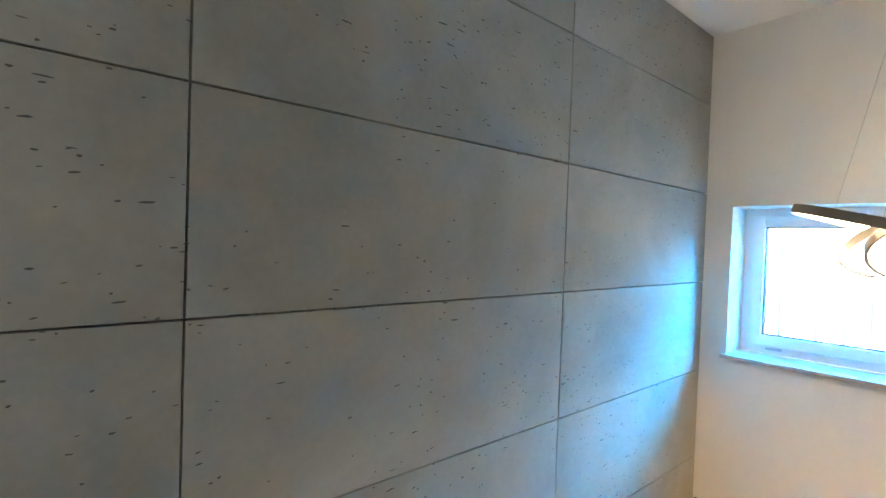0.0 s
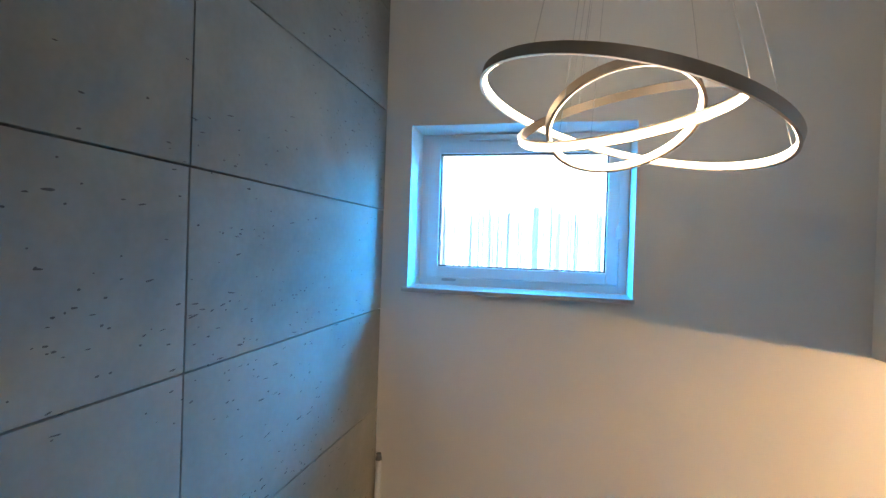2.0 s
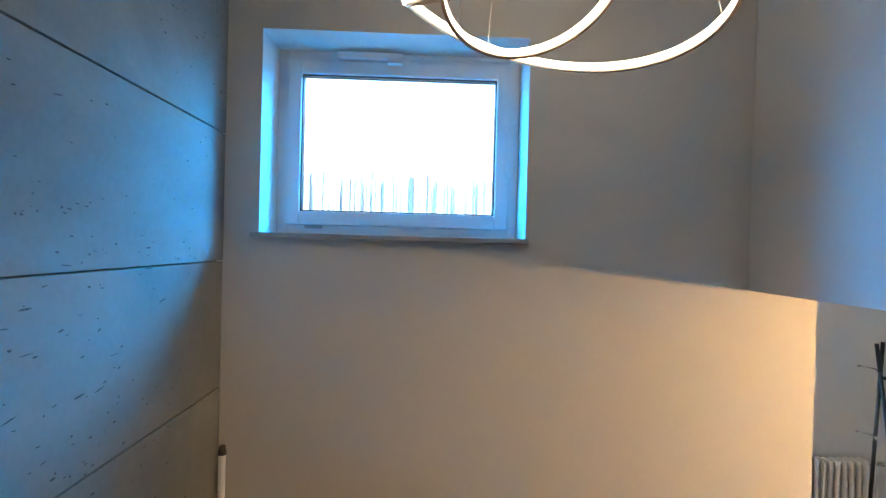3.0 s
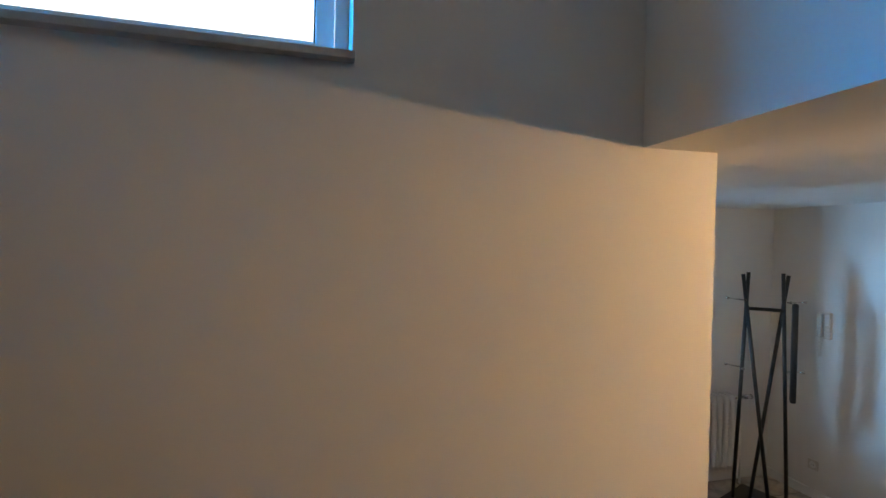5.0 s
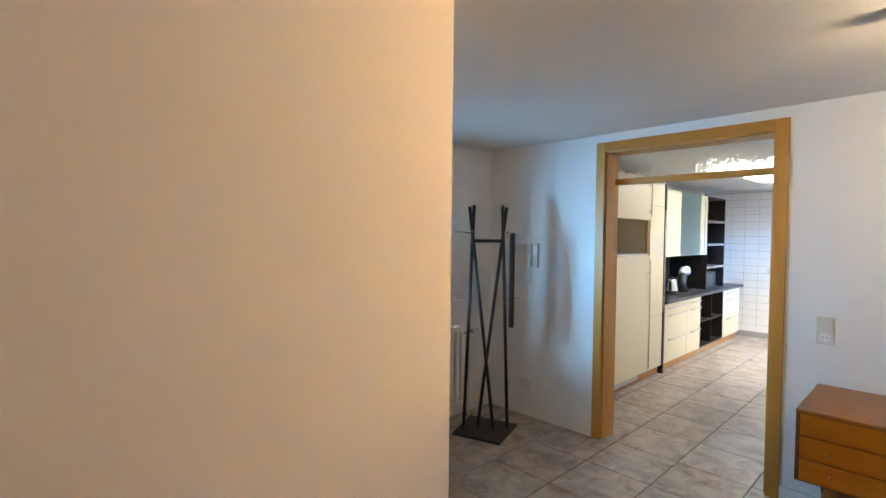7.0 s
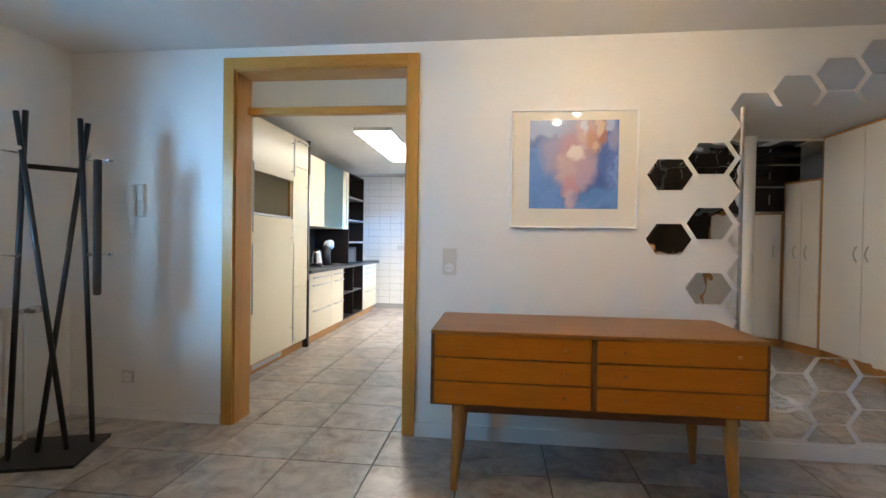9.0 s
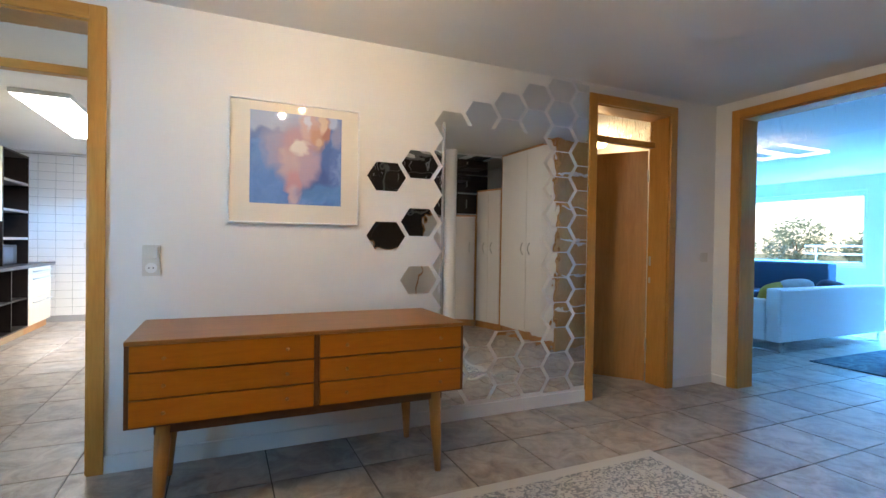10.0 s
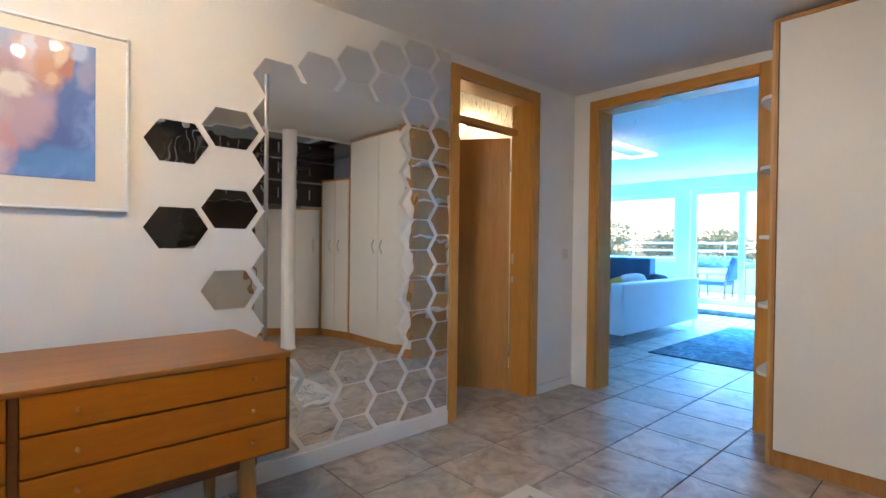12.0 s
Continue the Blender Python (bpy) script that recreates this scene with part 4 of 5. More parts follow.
# wardrobes
def wardrobe(name, label, p, q, depth, height, doors, plinth=0.095):
    """A cabinet whose front runs from p to q in plan, with white doors in a thin beech edge."""
    p, q = Vector((*p, 0)), Vector((*q, 0))
    L = (q - p).length
    ang = math.degrees(math.atan2(q.y - p.y, q.x - p.x))
    ob = thing_at(name, label, "wardrobe", p)
    ob.rotation_euler = (0, 0, radians(ang))
    part("body", boxes(((0.0, 0.02, 0.0), (0.018, depth, height)), ((L - 0.018, 0.02, 0.0), (L, depth, height)), ((0.018, depth - 0.01, 0.0), (L - 0.018, depth, height - 0.02)), ((0.0, 0.0, height - 0.02), (L, 0.0198, height)), ((0.018, 0.02, height - 0.02), (L - 0.018, depth, height))), M_WARDEDGE, ob, "beech edged body")
    part("plinth", boxes(((0.0, 0.03, 0.0), (L, 0.045, plinth))), M_WARDEDGE, ob, "beech plinth")
    part("edge_post", boxes(((0.0, 0.0, plinth), (0.014, 0.0195, height - 0.0201))), M_WARDEDGE, ob)
    part("edge_post", boxes(((L - 0.014, 0.0, plinth), (L, 0.0195, height - 0.0201))), M_WARDEDGE, ob)
    w = (L - 0.034) / doors
    for k in range(doors):
        a = 0.017 + k * w
        d = part("door", boxes(((a + 0.004, -0.004, plinth + 0.002), (a + w - 0.004, 0.016, height - 0.024)), bevel=0.002), M_WARD, ob)
        hx = a + w - 0.076 if k % 2 == 0 and doors > 1 else a + 0.076
        pts = [(hx, -0.004 - 0.03 * math.sin(math.pi * i / 8), 1.06 + 0.15 * i / 8) for i in range(9)]
        part("handle", tube(pts, 0.006, 8), M_STEEL, d, "curved steel handle")
    return ob


# fronts face the hall
wardrobe("wardrobe", "tall white two-door wardrobe with beech edges", (5.20, -1.567), (5.20, -2.777), 0.49, 2.385, 2)
wardrobe("wardrobe", "white two-door cupboard stepped under the stair", (5.20, -2.779), (5.08, -3.26), 0.45, 1.95, 2)
wardrobe("wardrobe", "low white cupboard under the stair", (5.079, -3.262), (4.42, -3.74), 0.45, 1.60, 1)
wardrobe("wardrobe", "low white cupboard under the stair", (4.419, -3.742), (3.55, -3.62), 0.4, 1.15, 2)
wardrobe("wardrobe", "low white cupboard under the stair", (3.549, -3.62), (2.85, -3.70), 0.4, 0.80, 2)
es = thing_at("end_shelf", "open beech end shelf with rounded boards on the wardrobe side", "shelf", (5.5, -1.5, 0))
part("back_panel", boxes(((5.215, -1.566, 0.0), (5.715, -1.549, 2.385))), M_ENDSHELF, es)
for z in (0.47, 0.84, 1.22, 1.60, 1.98):
    pts = [(5.715, -1.5488)] + [(5.225 + 0.49 * (1 - math.cos(a)) * 0.35, -1.5488 + 0.085 * math.sin(a)) for a in [i * math.pi / 2 / 8 for i in range(9)]] + [(5.715, -1.4638)]
    part("shelf_board", prism(pts, z, z + 0.018), M_WARD, es, "white shelf board")
settle(es)

# ---------- kitchen ----------
KX = -0.36            # unit fronts


def bar_handle(bm, p, q, off):
    """A straight bar handle on two short posts."""
    p, q, off = Vector(p), Vector(q), Vector(off)
    d = (q - p)
    add_tube(bm, [p + off, q + off], 0.006, 8)
    for f in (0.12, 0.88):
        add_tube(bm, [p + d * f, p + d * f + off], 0.004, 6)
    return bm


def unit(name, label, y0, y1, z0, z1, x_front, depth, fronts, plinth=True, body=None):
    """A kitchen unit along the wall; fronts: (y0, y1, z0, z1, handle) with handle 'h', 'v0', 'v1' or ''."""
    ob = thing_at(name, label, "kitchen unit", (x_front - depth / 2, (y0 + y1) / 2, z0))
    t = 0.018
    part("body", boxes(((x_front - depth, y0, z0), (x_front - 0.022, y0 + t, z1)), ((x_front - depth, y1 - t, z0), (x_front - 0.022, y1, z1)), ((x_front - depth, y0 + t, z0), (x_front - 0.022, y1 - t, z0 + t)),
                       ((x_front - depth, y0 + t, z1 - t), (x_front - 0.022, y1 - t, z1)), ((x_front - depth, y0 + t, z0 + t), (x_front - depth + 0.01, y1 - t, z1 - t))), body or M_CREAM, ob)
    for a, b, c, d, hnd in fronts:
        f = part("front", boxes(((x_front - 0.02, a + 0.002, c + 0.002), (x_front, b - 0.002, d - 0.002)), bevel=0.002), M_CREAM, ob)
        if hnd:
            off = (0.035, 0, 0)
            if hnd == 'h':
                p, q = (x_front, a + 0.06, d - 0.05), (x_front, b - 0.06, d - 0.05)
            elif hnd == 'v1':
                p, q = (x_front, b - 0.05, c + 0.05), (x_front, b - 0.05, d - 0.05)
            else:
                p, q = (x_front, a + 0.05, c + 0.05), (x_front, a + 0.05, d - 0.05)
            part("handle", bar_handle(bmesh.new(), p, q, off), M_STEEL, f, "steel bar handle")
    if plinth:
        part("plinth", boxes(((x_front - 0.06, y0, 0.0), (x_front - 0.045, y1, z0))), M_WARDEDGE, ob, "light wooden plinth")
    settle(ob)
    return ob


unit("tall_kitchen_unit", "tall cream kitchen unit beside the door", 0.25, 1.018, 0.1, 2.26, KX, 0.6, [(0.25, 1.018, 0.1, 0.5, 'h'), (0.25, 1.018, 0.5, 1.2, 'v1'), (0.25, 1.018, 1.2, 1.9, 'v1'), (0.25, 1.018, 1.9, 2.26, 'h')])
tu = unit("tall_kitchen_unit", "tall cream unit with an empty oven niche", 1.02, 1.845, 0.1, 2.26, KX, 0.6, [(1.02, 1.845, 0.1, 1.40, 'v1'), (1.02, 1.845, 1.785, 2.26, 'v1')])
part("niche_lining", boxes(((KX - 0.5, 1.045, 1.415), (KX - 0.49, 1.80, 1.775)), ((KX - 0.49, 1.045, 1.402), (KX, 1.80, 1.42))), M_STEEL, tu, "grey metal niche lining").matrix_parent_inverse = Matrix.Translation(tu.location).inverted()
part("niche_edge", boxes(((KX - 0.030, 1.785, 1.421), (KX - 0.002, 1.80, 1.774))), M_ENDSHELF, tu, "light wooden niche edge").matrix_parent_inverse = Matrix.Translation(tu.location).inverted()
part("vent_grille", boxes(((KX - 0.044, 1.12, 0.03), (KX - 0.038, 1.70, 0.075))), M_STEEL, tu, "steel plinth grille").matrix_parent_inverse = Matrix.Translation(tu.location).inverted()
unit("tall_kitchen_unit", "narrow tall cream larder unit with long handle", 1.847, 2.234, 0.1, 2.26, KX, 0.6, [(1.847, 2.234, 0.1, 0.70, ''), (1.847, 2.234, 0.70, 1.95, 'v1'), (1.847, 2.234, 1.95, 2.26, 'h')])
ep = thing_at("kitchen_partition", "black end panel closing the tall units", "panel", (-0.66, 2.255, 0))
part("board", boxes(((-0.975, 2.236, 0.0), (KX + 0.012, 2.274, 2.28)), bevel=0.002), M_KBLACK, ep)
settle(ep)
unit("base_unit", "cream drawer unit with long bar handles", 2.276, 3.03, 0.1, 0.81, KX, 0.58, [(2.276, 3.03, 0.1, 0.43, 'h'), (2.276, 3.03, 0.43, 0.72, 'h'), (2.276, 3.03, 0.72, 0.81, 'h')])
unit("base_unit", "cream drawer unit with long bar handles", 3.032, 3.513, 0.1, 0.81, KX, 0.58, [(3.032, 3.513, 0.1, 0.43, 'h'), (3.032, 3.513, 0.43, 0.72, 'h'), (3.032, 3.513, 0.72, 0.81, 'h')])
ob = thing_at("open_shelf_unit", "black open shelf base unit", "shelf", (-0.66, 4.0, 0.1))
for a, b in ((3.515, 3.533), (4.46, 4.478)):
    part("side_panel", boxes(((-0.94, a, 0.1), (KX, b, 0.81))), M_KBLACK, ob)
part("bottom_board", boxes(((-0.94, 3.534, 0.1), (KX, 4.459, 0.118))), M_KBLACK, ob)
part("divider", boxes(((-0.93, 3.99, 0.119), (KX - 0.01, 4.008, 0.81))), M_KBLACK, ob)
for a, b in ((3.534, 3.989), (4.009, 4.459)):
    part("shelf_board", boxes(((-0.93, a, 0.44), (KX - 0.01, b, 0.458))), M_KBLACK, ob)
part("back_panel", boxes(((-0.94, 3.534, 0.119), (-0.931, 4.459, 0.81))), M_KBLACK, ob)
part("plinth", boxes(((KX - 0.06, 3.515, 0.0), (KX - 0.045, 4.478, 0.1))), M_SILLW, ob)
settle(ob)
unit("base_unit", "short cream drawer unit by the tiled wall", 4.48, 5.30, 0.1, 0.81, KX, 0.58, [(4.48, 5.30, 0.1, 0.43, 'h'), (4.48, 5.30, 0.43, 0.72, 'h'), (4.48, 5.30, 0.72, 0.81, 'h')])
wt = thing_at("worktop", "dark grey kitchen worktop over the base units", "worktop", (-0.66, 3.8, 0.81))
part("slab", boxes(((-0.975, 2.276, 0.811), (KX + 0.03, 5.40, 0.85)), bevel=0.004), M_COUNTER, wt)
part("splashback", boxes(((-0.979, 2.85, 0.851), (-0.97, 4.03, 1.35))), M_KBLACK, wt, "black splashback")
settle(wt)
wc = unit("wall_cabinet", "cream wall cabinet with a frosted glass door", 2.276, 4.02, 1.355, 2.19, -0.46, 0.51, [(2.276, 3.02, 1.355, 2.19, ''), (3.76, 4.02, 1.355, 2.19, 'v0')], False)
fg = part("glass_door", boxes(((-0.48, 3.023, 1.36), (-0.462, 3.757, 2.185)), bevel=0.002), M_FROST, wc, "frosted glass door")
fg.matrix_parent_inverse = Matrix.Translation(wc.location).inverted()
bs = thing_at("tall_shelf", "black open wall shelf on the worktop", "shelf", (-0.7, 4.4, 0.85))
part("carcass", boxes(((-0.97, 4.03, 0.851), (-0.46, 4.05, 2.19)), ((-0.97, 4.80, 0.851), (-0.46, 4.82, 2.19)), ((-0.97, 4.05, 2.17), (-0.46, 4.80, 2.19)), ((-0.97, 4.05, 0.851), (-0.96, 4.80, 2.17))), M_KBLACK, bs)
for z in (1.15, 1.48, 1.82):
    part("shelf_board", boxes(((-0.959, 4.051, z), (-0.46, 4.799, z + 0.03))), M_STEEL, bs, "shelf with a grey metal edge")
settle(bs)
KTL = Vector((-0.60, 3.12, 0.85))
kt = thing_at("kettle", "steel electric kettle on the worktop", "kettle", tuple(KTL))
part("jug", lathe([(0.08, 0.02), (0.082, 0.05), (0.064, 0.17), (0.058, 0.2)], tuple(KTL)), M_CHROME, kt)
part("base", lathe([(0.085, 0.001), (0.085, 0.018), (0.06, 0.0195)], tuple(KTL)), M_BLACK, kt)
part("lid", lathe([(0.058, 0.201), (0.05, 0.214), (0.015, 0.218), (0.012, 0.232), (0.0, 0.234)], tuple(KTL)), M_BLACK, kt, "black lid")
part("handle", tube([KTL + Vector(p) for p in ((0, 0.05, 0.205), (0, 0.115, 0.20), (0, 0.135, 0.15), (0, 0.115, 0.06), (0, 0.075, 0.04))], 0.011, 8), M_BLACK, kt, "black handle")
settle(kt)
CMP = Vector((-0.60, 3.56, 0.85))
cm = thing_at("coffee_machine", "small black and white capsule coffee machine", "coffee machine", tuple(CMP))
part("drip_tray", boxes((CMP + Vector((-0.08, -0.03, 0.001)), CMP + Vector((0.08, 0.17, 0.025))), bevel=0.008), M_CHROME, cm, "steel drip tray")
part("arm", tube([CMP + Vector(p) for p in ((0, -0.07, 0.005), (0, -0.10, 0.10), (0, -0.06, 0.20), (0, 0.0, 0.255))], [0.075, 0.07, 0.06, 0.05], 14), M_BLACK, cm, "curved black body")
part("head", tube([CMP + Vector(p) for p in ((0, -0.06, 0.235), (0, 0.0, 0.285), (0, 0.08, 0.29), (0, 0.14, 0.25))], [0.05, 0.06, 0.06, 0.04], 14), M_WINF, cm, "white brewing head")
settle(cm)
mw = thing_at("toaster_oven", "small black appliance in the open shelf", "appliance", (-0.66, 4.3, 0.85))
part("case", boxes(((-0.90, 4.1, 0.853), (-0.50, 4.58, 1.09)), bevel=0.01), M_BLACK, mw)
part("front", boxes(((-0.499, 4.13, 0.88), (-0.493, 4.44, 1.06)), bevel=0.002), M_COUNTER, mw, "dark glass front")
settle(mw)
cl = thing_at("ceiling_panel_lamp", "flat rectangular glowing kitchen ceiling lamp", "lamp", (0.42, 2.95, 2.37))
part("housing", boxes(((0.21, 2.02, 2.33), (0.62, 3.88, 2.3695)), bevel=0.004), M_WINF, cl)
part("diffuser", boxes(((0.222, 2.032, 2.323), (0.608, 3.868, 2.3295))), M_PANEL, cl, "glowing diffuser")
settle(cl)
plq = thing_at("wall_socket", "white double socket on the tiled wall", "socket", (0.05, 5.49, 1.08))
part("plate", boxes(((-0.03, 5.475, 1.04), (0.13, 5.487, 1.12)), bevel=0.003), M_PLASTIC, plq)
settle(plq)

# ---------- washroom lamp ----------
wl = thing_at("washroom_lamp", "warm glowing lamp behind the open door", "lamp", (5.35, 1.05, 2.385))
part("fitting", lathe([(0.05, -0.001), (0.05, -0.03), (0.02, -0.06)], (5.35, 1.05, 2.385)), M_CHROME, wl)
part("shade", lathe([(0.02, -0.061), (0.08, -0.09), (0.085, -0.13), (0.05, -0.17), (0.0, -0.18)], (5.35, 1.05, 2.385)), M_BULB, wl, "glowing glass shade")
settle(wl)
lamp("washroom_bulb", 'POINT', 2.2, (1.0, 0.66, 0.32), pose(5.35, 1.05, 2.12), radius=0.05)

# ---------- living room ----------
sofa = thing_at("sofa", "white leather sofa on steel skid legs, seen from behind", "sofa", (8.4, 0.9, 0))
part("backrest", boxes(((7.42, 0.43, 0.13), (9.62, 0.60, 0.735)), bevel=0.03), M_SOFA, sofa)
part("armrest", boxes(((7.42, 0.601, 0.13), (7.60, 1.30, 0.60)), bevel=0.03), M_SOFA, sofa)
part("armrest", boxes(((9.44, 0.601, 0.13), (9.62, 1.30, 0.62)), bevel=0.03), M_SOFA, sofa)
part("seat", boxes(((7.601, 0.601, 0.13), (9.439, 1.30, 0.42)), bevel=0.03), M_SOFA, sofa)
for x in (7.50, 9.52):
    part("skid_leg", boxes(((x, 0.46, 0.0), (x + 0.05, 0.475, 0.13)), ((x, 1.2, 0.0), (x + 0.05, 1.215, 0.13)), ((x, 0.475, 0.0), (x + 0.05, 1.2, 0.012))), M_CHROME, sofa, "flat chrome skid")
settle(sofa)


def cushion(name, label, c, size, mat, tilt):
    ob = thing_at(name, label, "cushion", c)
    bm = bmesh.new()
    bmesh.ops.create_uvsphere(bm, u_segments=20, v_segments=12, radius=1.0)
    for v in bm.verts:
        for k in range(3):
            s = v.co[k]
            v.co[k] = math.copysign(abs(s) ** (0.55 if k != 1 else 1.0), s) * size[k] / 2
    for f in bm.faces:
        f.smooth = True
    part("cover", bm, mat, ob).matrix_local = pose(0, 0, 0, *tilt)
    return ob


cushion("cushion", "white cushion leaning on the sofa back", (8.2, 0.74, 0.64), (0.75, 0.2, 0.36), M_GREYCL, (12, 0, 4))
cushion("cushion", "dark cushion leaning on the sofa back", (8.95, 0.74, 0.62), (0.5, 0.18, 0.34), M_DARKFAB, (14, 8, -4))
cushion("cushion", "mustard yellow cushion on the sofa", (7.8, 0.76, 0.60), (0.5, 0.18, 0.36), M_YELLOW, (16, -6, 5))
sf2 = thing_at("armchair_sofa", "dark blue upholstered seat by the window", "sofa", (9.6, 2.6, 0))
part("backrest", boxes(((10.9, 1.75, 0.2), (11.15, 3.6, 0.96)), bevel=0.04), M_DARKFAB, sf2)
part("seat", boxes(((10.2, 1.75, 0.1), (10.899, 3.6, 0.45)), bevel=0.04), M_DARKFAB, sf2)
for x in (10.25, 11.05):
    for y in (1.8, 3.5):
        part("foot", boxes(((x, y, 0), (x + 0.05, y + 0.05, 0.101))), M_BLACK, sf2)
settle(sf2)
rb = thing_at("living_rug", "worn dark blue rug on the living room floor", "rug", (8.5, -0.7, 0))
part("rug_field", boxes(((7.42, -1.55, 0.0), (10.0, 0.13, 0.012)), bevel=0.003), M_RUGBLUE, rb)
settle(rb)
ll = thing_at("ceiling_light", "two flat rectangular LED frames under the ceiling", "lamp", (8.3, 0.9, 2.50))
for (x0, x1, y0, y1, z) in ((7.55, 8.65, 0.62, 1.0, 2.39), (7.5, 8.25, 0.86, 1.2, 2.34)):
    w = 0.03
    part("led_frame", boxes(((x0, y0, z), (x1, y0 + w, z + 0.03)), ((x0, y1 - w, z), (x1, y1, z + 0.03)), ((x0, y0 + w, z), (x0 + w, y1 - w, z + 0.03)), ((x1 - w, y0 + w, z), (x1, y1 - w, z + 0.03))), M_LIVLED, ll, "glowing frame")
part("mount", boxes(((7.7, 0.9, 2.425), (7.9, 1.0, 2.4995))), M_WINF, ll)
for x, y, z in ((7.8, 0.95, 2.37), (7.6, 0.9, 2.39)):
    part("wire", tube([(x, y, z), (x, y, 2.43)], 0.002, 5), M_STEEL, ll)
settle(ll)

# balcony
ch = thing_at("lounge_chair", "wooden lounge chair with dark cushions on the balcony", "chair", (13.3, 1.42, 0.1))
part("seat", boxes(((13.0, 1.17, 0.38), (13.55, 1.72, 0.48)), bevel=0.03), M_DARKFAB, ch)
bk = part("backrest", boxes(((-0.27, -0.05, 0.0), (0.27, 0.05, 0.50)), bevel=0.03), M_DARKFAB, ch)
for x in (13.02, 13.5):
    for y in (1.20, 1.67):
        part("leg", tube([(x, y, 0.1), (x, y + (0.03 if y > 1.4 else -0.03), 0.6)], 0.022, 8), M_SIDEDARK, ch)
    part("armrest", boxes(((x - 0.03, 1.14, 0.6), (x + 0.03, 1.72, 0.625)), bevel=0.008), M_SIDEDARK, ch)
settle(ch)
bk.matrix_parent_inverse = Matrix.Identity(4)
bk.matrix_local = pose(0, -0.25, 0.40, 16, 0, 0)
rail = thing_at("balcony_railing", "white balcony railing with a low parapet", "railing", (15.0, 0, 0.1))
part("parapet", boxes(((14.95, -4.0, 0.1), (15.15, 4.4, 0.80)), bevel=0.01), M_CONCGREY, rail)
for z in (1.08, 1.27):
    part("rail_bar", tube([(15.05, -4.0, z), (15.05, 4.4, z)], 0.02, 8), M_WINF, rail)
for k in range(8):
    y = -3.9 + 1.15 * k
    part("post", tube([(15.05, y, 0.799), (15.05, y, 1.28)], 0.018, 8), M_WINF, rail)
settle(rail)


M_LEAFY = material("sunlit_leaves", (0.12, 0.155, 0.10), 0.6)
tl = M_LEAFY.node_tree.nodes.new("ShaderNodeBsdfTranslucent")
tl.inputs[0].default_value = (0.30, 0.38, 0.28, 1)
ms = M_LEAFY.node_tree.nodes.new("ShaderNodeMixShader")
wire(M_LEAFY, bsdf(M_LEAFY).outputs[0], ms.inputs[1])
wire(M_LEAFY, tl.outputs[0], ms.inputs[2])
wire(M_LEAFY, ms.outputs[0], M_LEAFY.node_tree.nodes["Material Output"].inputs[0])


def leaf_cloud(count, centre, radii, size, seed, upright=False):
    """Many small leaf blades filling an uneven crown."""
    rng = random.Random(seed)
    verts, faces = [], []
    for k in range(count):
        while True:
            p = Vector((rng.uniform(-1, 1), rng.uniform(-1, 1), rng.uniform(-1, 1)))
            if p.length < 1 and noise.noise(p * 2.3 + Vector((seed, 0, 0))) > -0.12:
                break
        c = Vector(centre) + Vector((p.x * radii[0], p.y * radii[1], p.z * radii[2]))
        u = Vector((rng.gauss(0, 1), rng.gauss(0, 1), rng.gauss(0, 0.6 if not upright else 3))).normalized()
        w = u.cross(Vector((rng.gauss(0, 1), rng.gauss(0, 1), rng.gauss(0, 1)))).normalized()
        s = size * rng.uniform(0.6, 1.3)
        b = len(verts)
        verts += [c - u * s, c + w * s * 0.35, c + u * s, c - w * s * 0.35]
        faces.append((b, b + 1, b + 2, b + 3))
    me = bpy.data.meshes.new("leaves")
    me.from_pydata(verts, [], faces)
    me.materials.append(M_LEAFY)
    return me


def tree(label, at, h, r, seed):
    ob = thing_at("tree", label, "tree", at)
    rng = random.Random(seed)
    part("trunk", tube([(0, 0, 0), (0.05 * h * rng.uniform(-1, 1), 0, h * 0.4), (0, 0.03 * h, h * 0.75)], [0.05 * r, 0.035 * r, 0.012 * r], 10), M_SIDEDARK, ob)
    for k in range(5):
        a = k * 1.26 + rng.random()
        part("limb", tube([(0, 0, h * (0.4 + 0.05 * k)), (math.cos(a) * r * 0.6, math.sin(a) * r * 0.6, h * (0.62 + 0.05 * k))], [0.02 * r, 0.008 * r], 7), M_SIDEDARK, ob)
    crown = new("crown", leaf_cloud(2600, (0, 0, h * 0.68), (r, r, h * 0.36), 0.07 * r, seed))
    crown.parent = ob
    return ob


for k, (x, y, h, r) in enumerate(((46, 22, 6.6, 2.6), (52, 14, 5.8, 2.8), (58, 9, 6.2, 2.6), (48, 30, 6.1, 2.8), (60, 4, 5.6, 2.8), (64, 24, 6.2, 3.6))):
    tree("green tree beyond the balcony", (x, y, -3.0), h, r, 20 + k)
bp = thing_at("balcony_plants", "low green plants along the balcony parapet", "plants", (14.8, 2.2, 0.1))
part("planter", boxes(((14.62, 1.0, 0.1), (14.9, 3.6, 0.68)), bevel=0.01), M_CONCGREY, bp)
settle(bp)
cr = new("foliage", leaf_cloud(1600, (14.76, 2.3, 0.80), (0.16, 1.3, 0.18), 0.05, 77))
cr.parent = bp
cr.matrix_parent_inverse = Matrix.Translation(bp.location).inverted()


# reed screen outside the stair window
rngr = random.Random(31)
bm = bmesh.new()
for k in range(1250):
    y = -11.0 + 0.010 * k + rngr.uniform(-0.006, 0.006)
    x = -2.4 + rngr.uniform(-0.05, 0.05)
    h = 3.3 + 0.12 * noise.noise(Vector((y * 2.0, 0, 0))) + rngr.uniform(-0.14, 0.10)
    add_tube(bm, [(x, y, -3.0), (x + rngr.uniform(-0.02, 0.02), y + rngr.uniform(-0.02, 0.02), h)], [0.015, 0.012], 5)
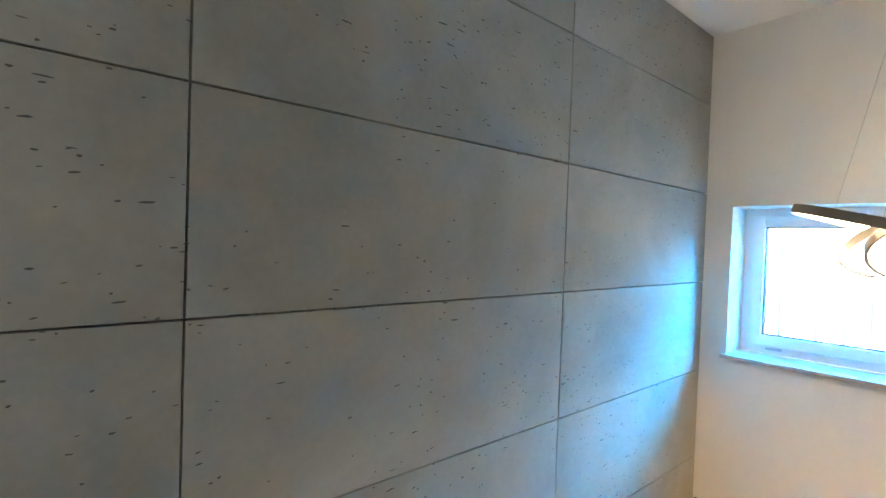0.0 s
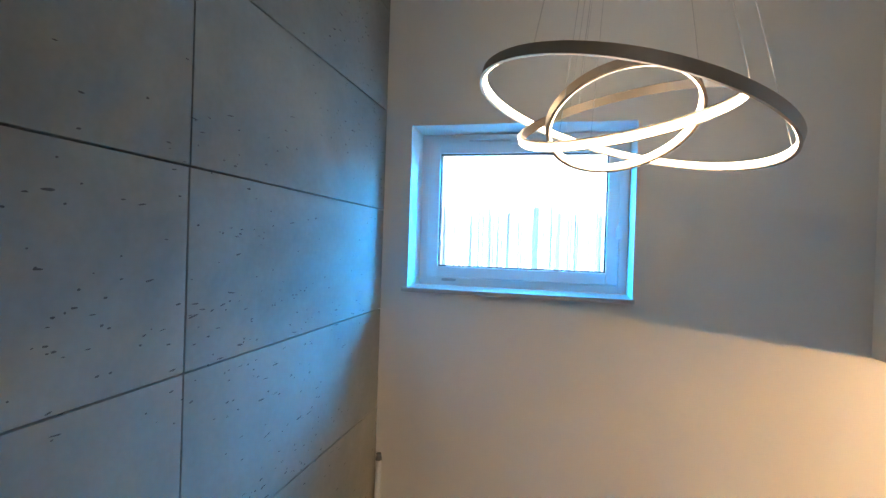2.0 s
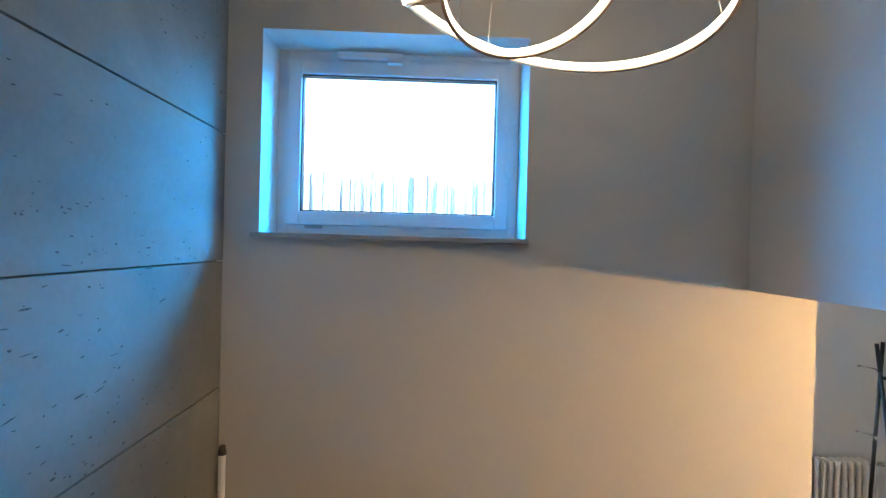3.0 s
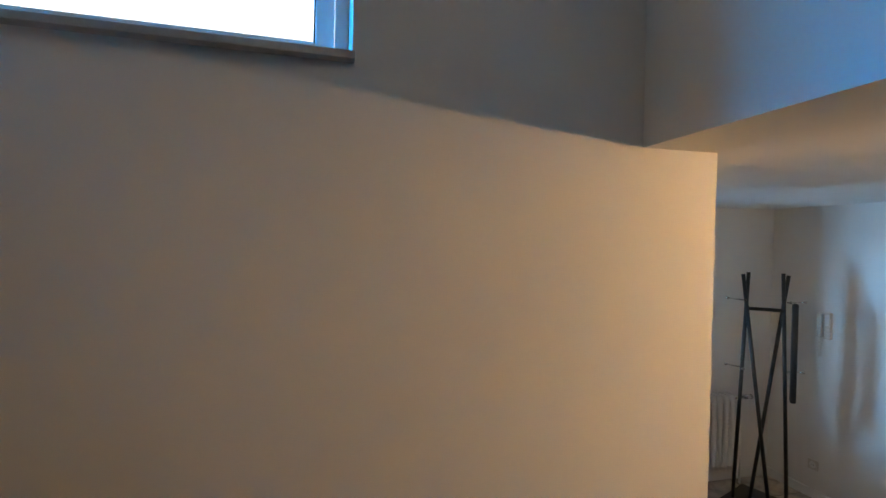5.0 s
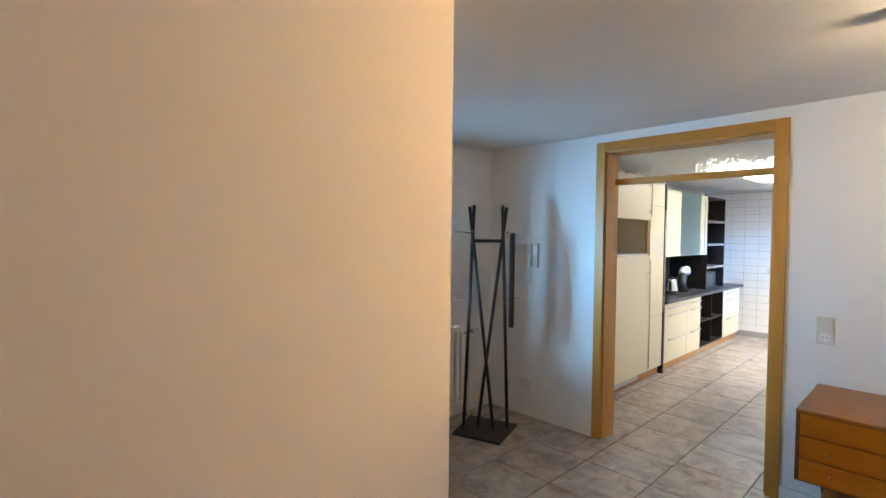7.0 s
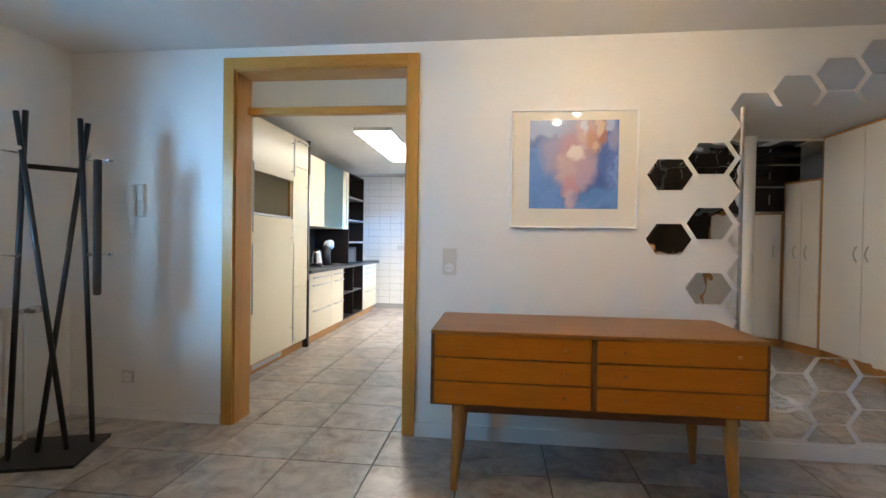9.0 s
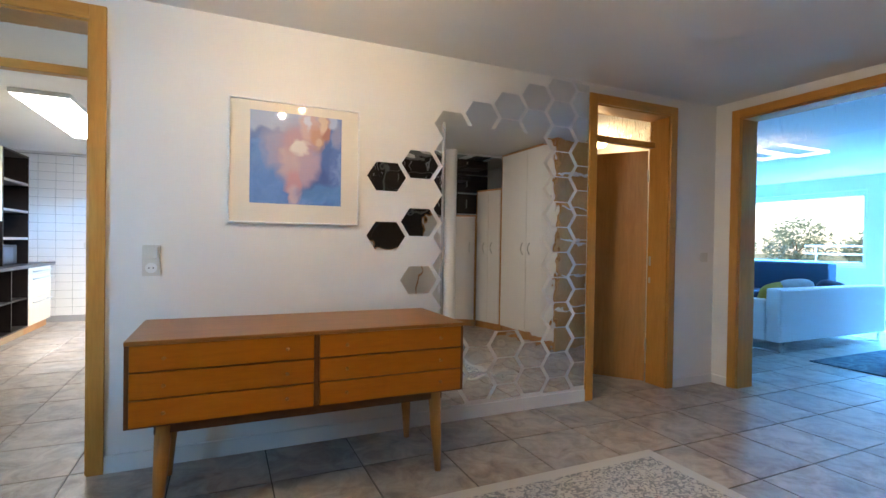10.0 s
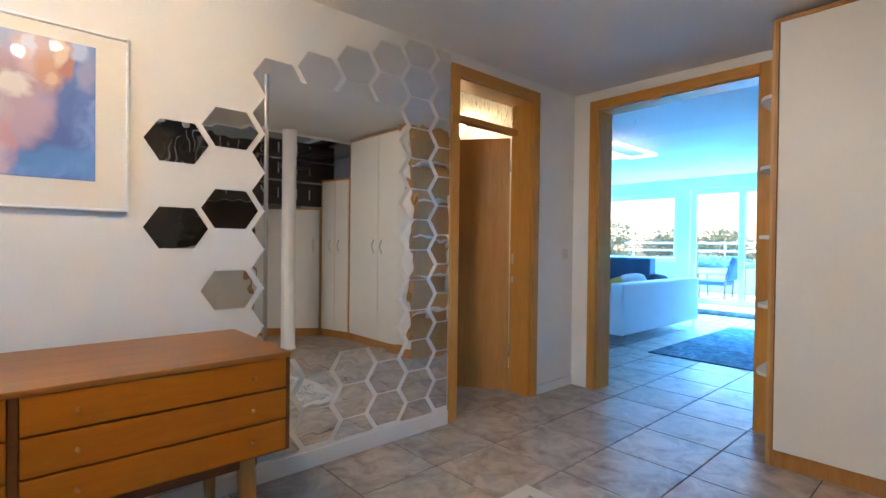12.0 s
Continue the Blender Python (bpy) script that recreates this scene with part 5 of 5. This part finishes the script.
# M_REED carries the washed-out brightness in its pale colour
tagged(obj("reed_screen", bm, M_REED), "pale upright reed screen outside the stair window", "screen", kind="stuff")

structure("backdrop", boxes(((-91, -60, -3.0), (-90, 50, 60))), M_BACK, "bright hazy sky beyond the reed screen", "backdrop")

# ---------- wall tiles in the kitchen ----------
ktw = tagged(new("wall_tiles_kitchen"), "white glazed wall tiles with grey joints", "tiles", kind="structure")
part("grout", boxes(((-0.975, 5.490, 0.0), (1.61, 5.499, 2.34))), M_WGROUT, ktw)
tw, thh = 0.198, 0.118
mesh_t = None
for i in range(11):
    for k in range(19):
        x, z = -0.95 + i * tw, 0.09 + k * thh
        if x > 1.1:
            continue
        if mesh_t is None:
            ob = part("wall_tile", boxes(((0.002, -0.006, 0.002), (tw - 0.002, 0.0, thh - 0.002)), bevel=0.0015), M_WTILE, ktw)
            mesh_t = ob.data
        else:
            ob = new("wall_tile", mesh_t)
            ob.parent = ktw
        ob.location = (x, 5.489, z)

# ---------- floor tiles ----------
TX, TY, OX, OY = 0.4597, 0.46, 0.168, 0.045
rngt = random.Random(2)
floor_ob = bpy.data.objects["floor"]
tile_mesh = None
near, rest = [], bmesh.new()


def blocked(x, y):
    if y > 0.1:
        return not (-0.95 < x + TX and x < 1.62 and y < 5.5) and not (4.0 < x < 5.7 and y < 2.0) and not (x > XR and y < 4.3)
    return not ((x > XA - TX and x < XL and y > -5.2))


for i in range(-3, 27):
    for k in range(-12, 13):
        x, y = OX + i * TX, OY + k * TY
        if blocked(x, y):
            continue
        near_hall = -1.4 < x < 6.6 and -2.7 < y < 0.1
        near_kit = -0.6 < x < 1.3 and 0 <= y < 5.4
        near_liv = 5.5 < x < 9.6 and -1.4 < y < 0.6
        if near_hall or near_kit or near_liv:
            near.append((x, y))
        else:
            add_box(rest, (x + 0.004, y + 0.004, -0.01), (x + TX - 0.004, y + TY - 0.004, 0.0))
for x, y in near:
    if tile_mesh is None:
        ob = part("floor_tile", boxes(((0.004, 0.004, -0.01), (TX - 0.004, TY - 0.004, 0.0)), bevel=0.0015), M_TILE, floor_ob)
        tile_mesh = ob.data
    else:
        ob = new("floor_tile", tile_mesh)
        ob.parent = floor_ob
    ob.location = (x, y, rngt.uniform(-0.0004, 0.0))
far = part("floor_tiles_far", rest, M_TILE, floor_ob)
far["kind"] = "stuff"
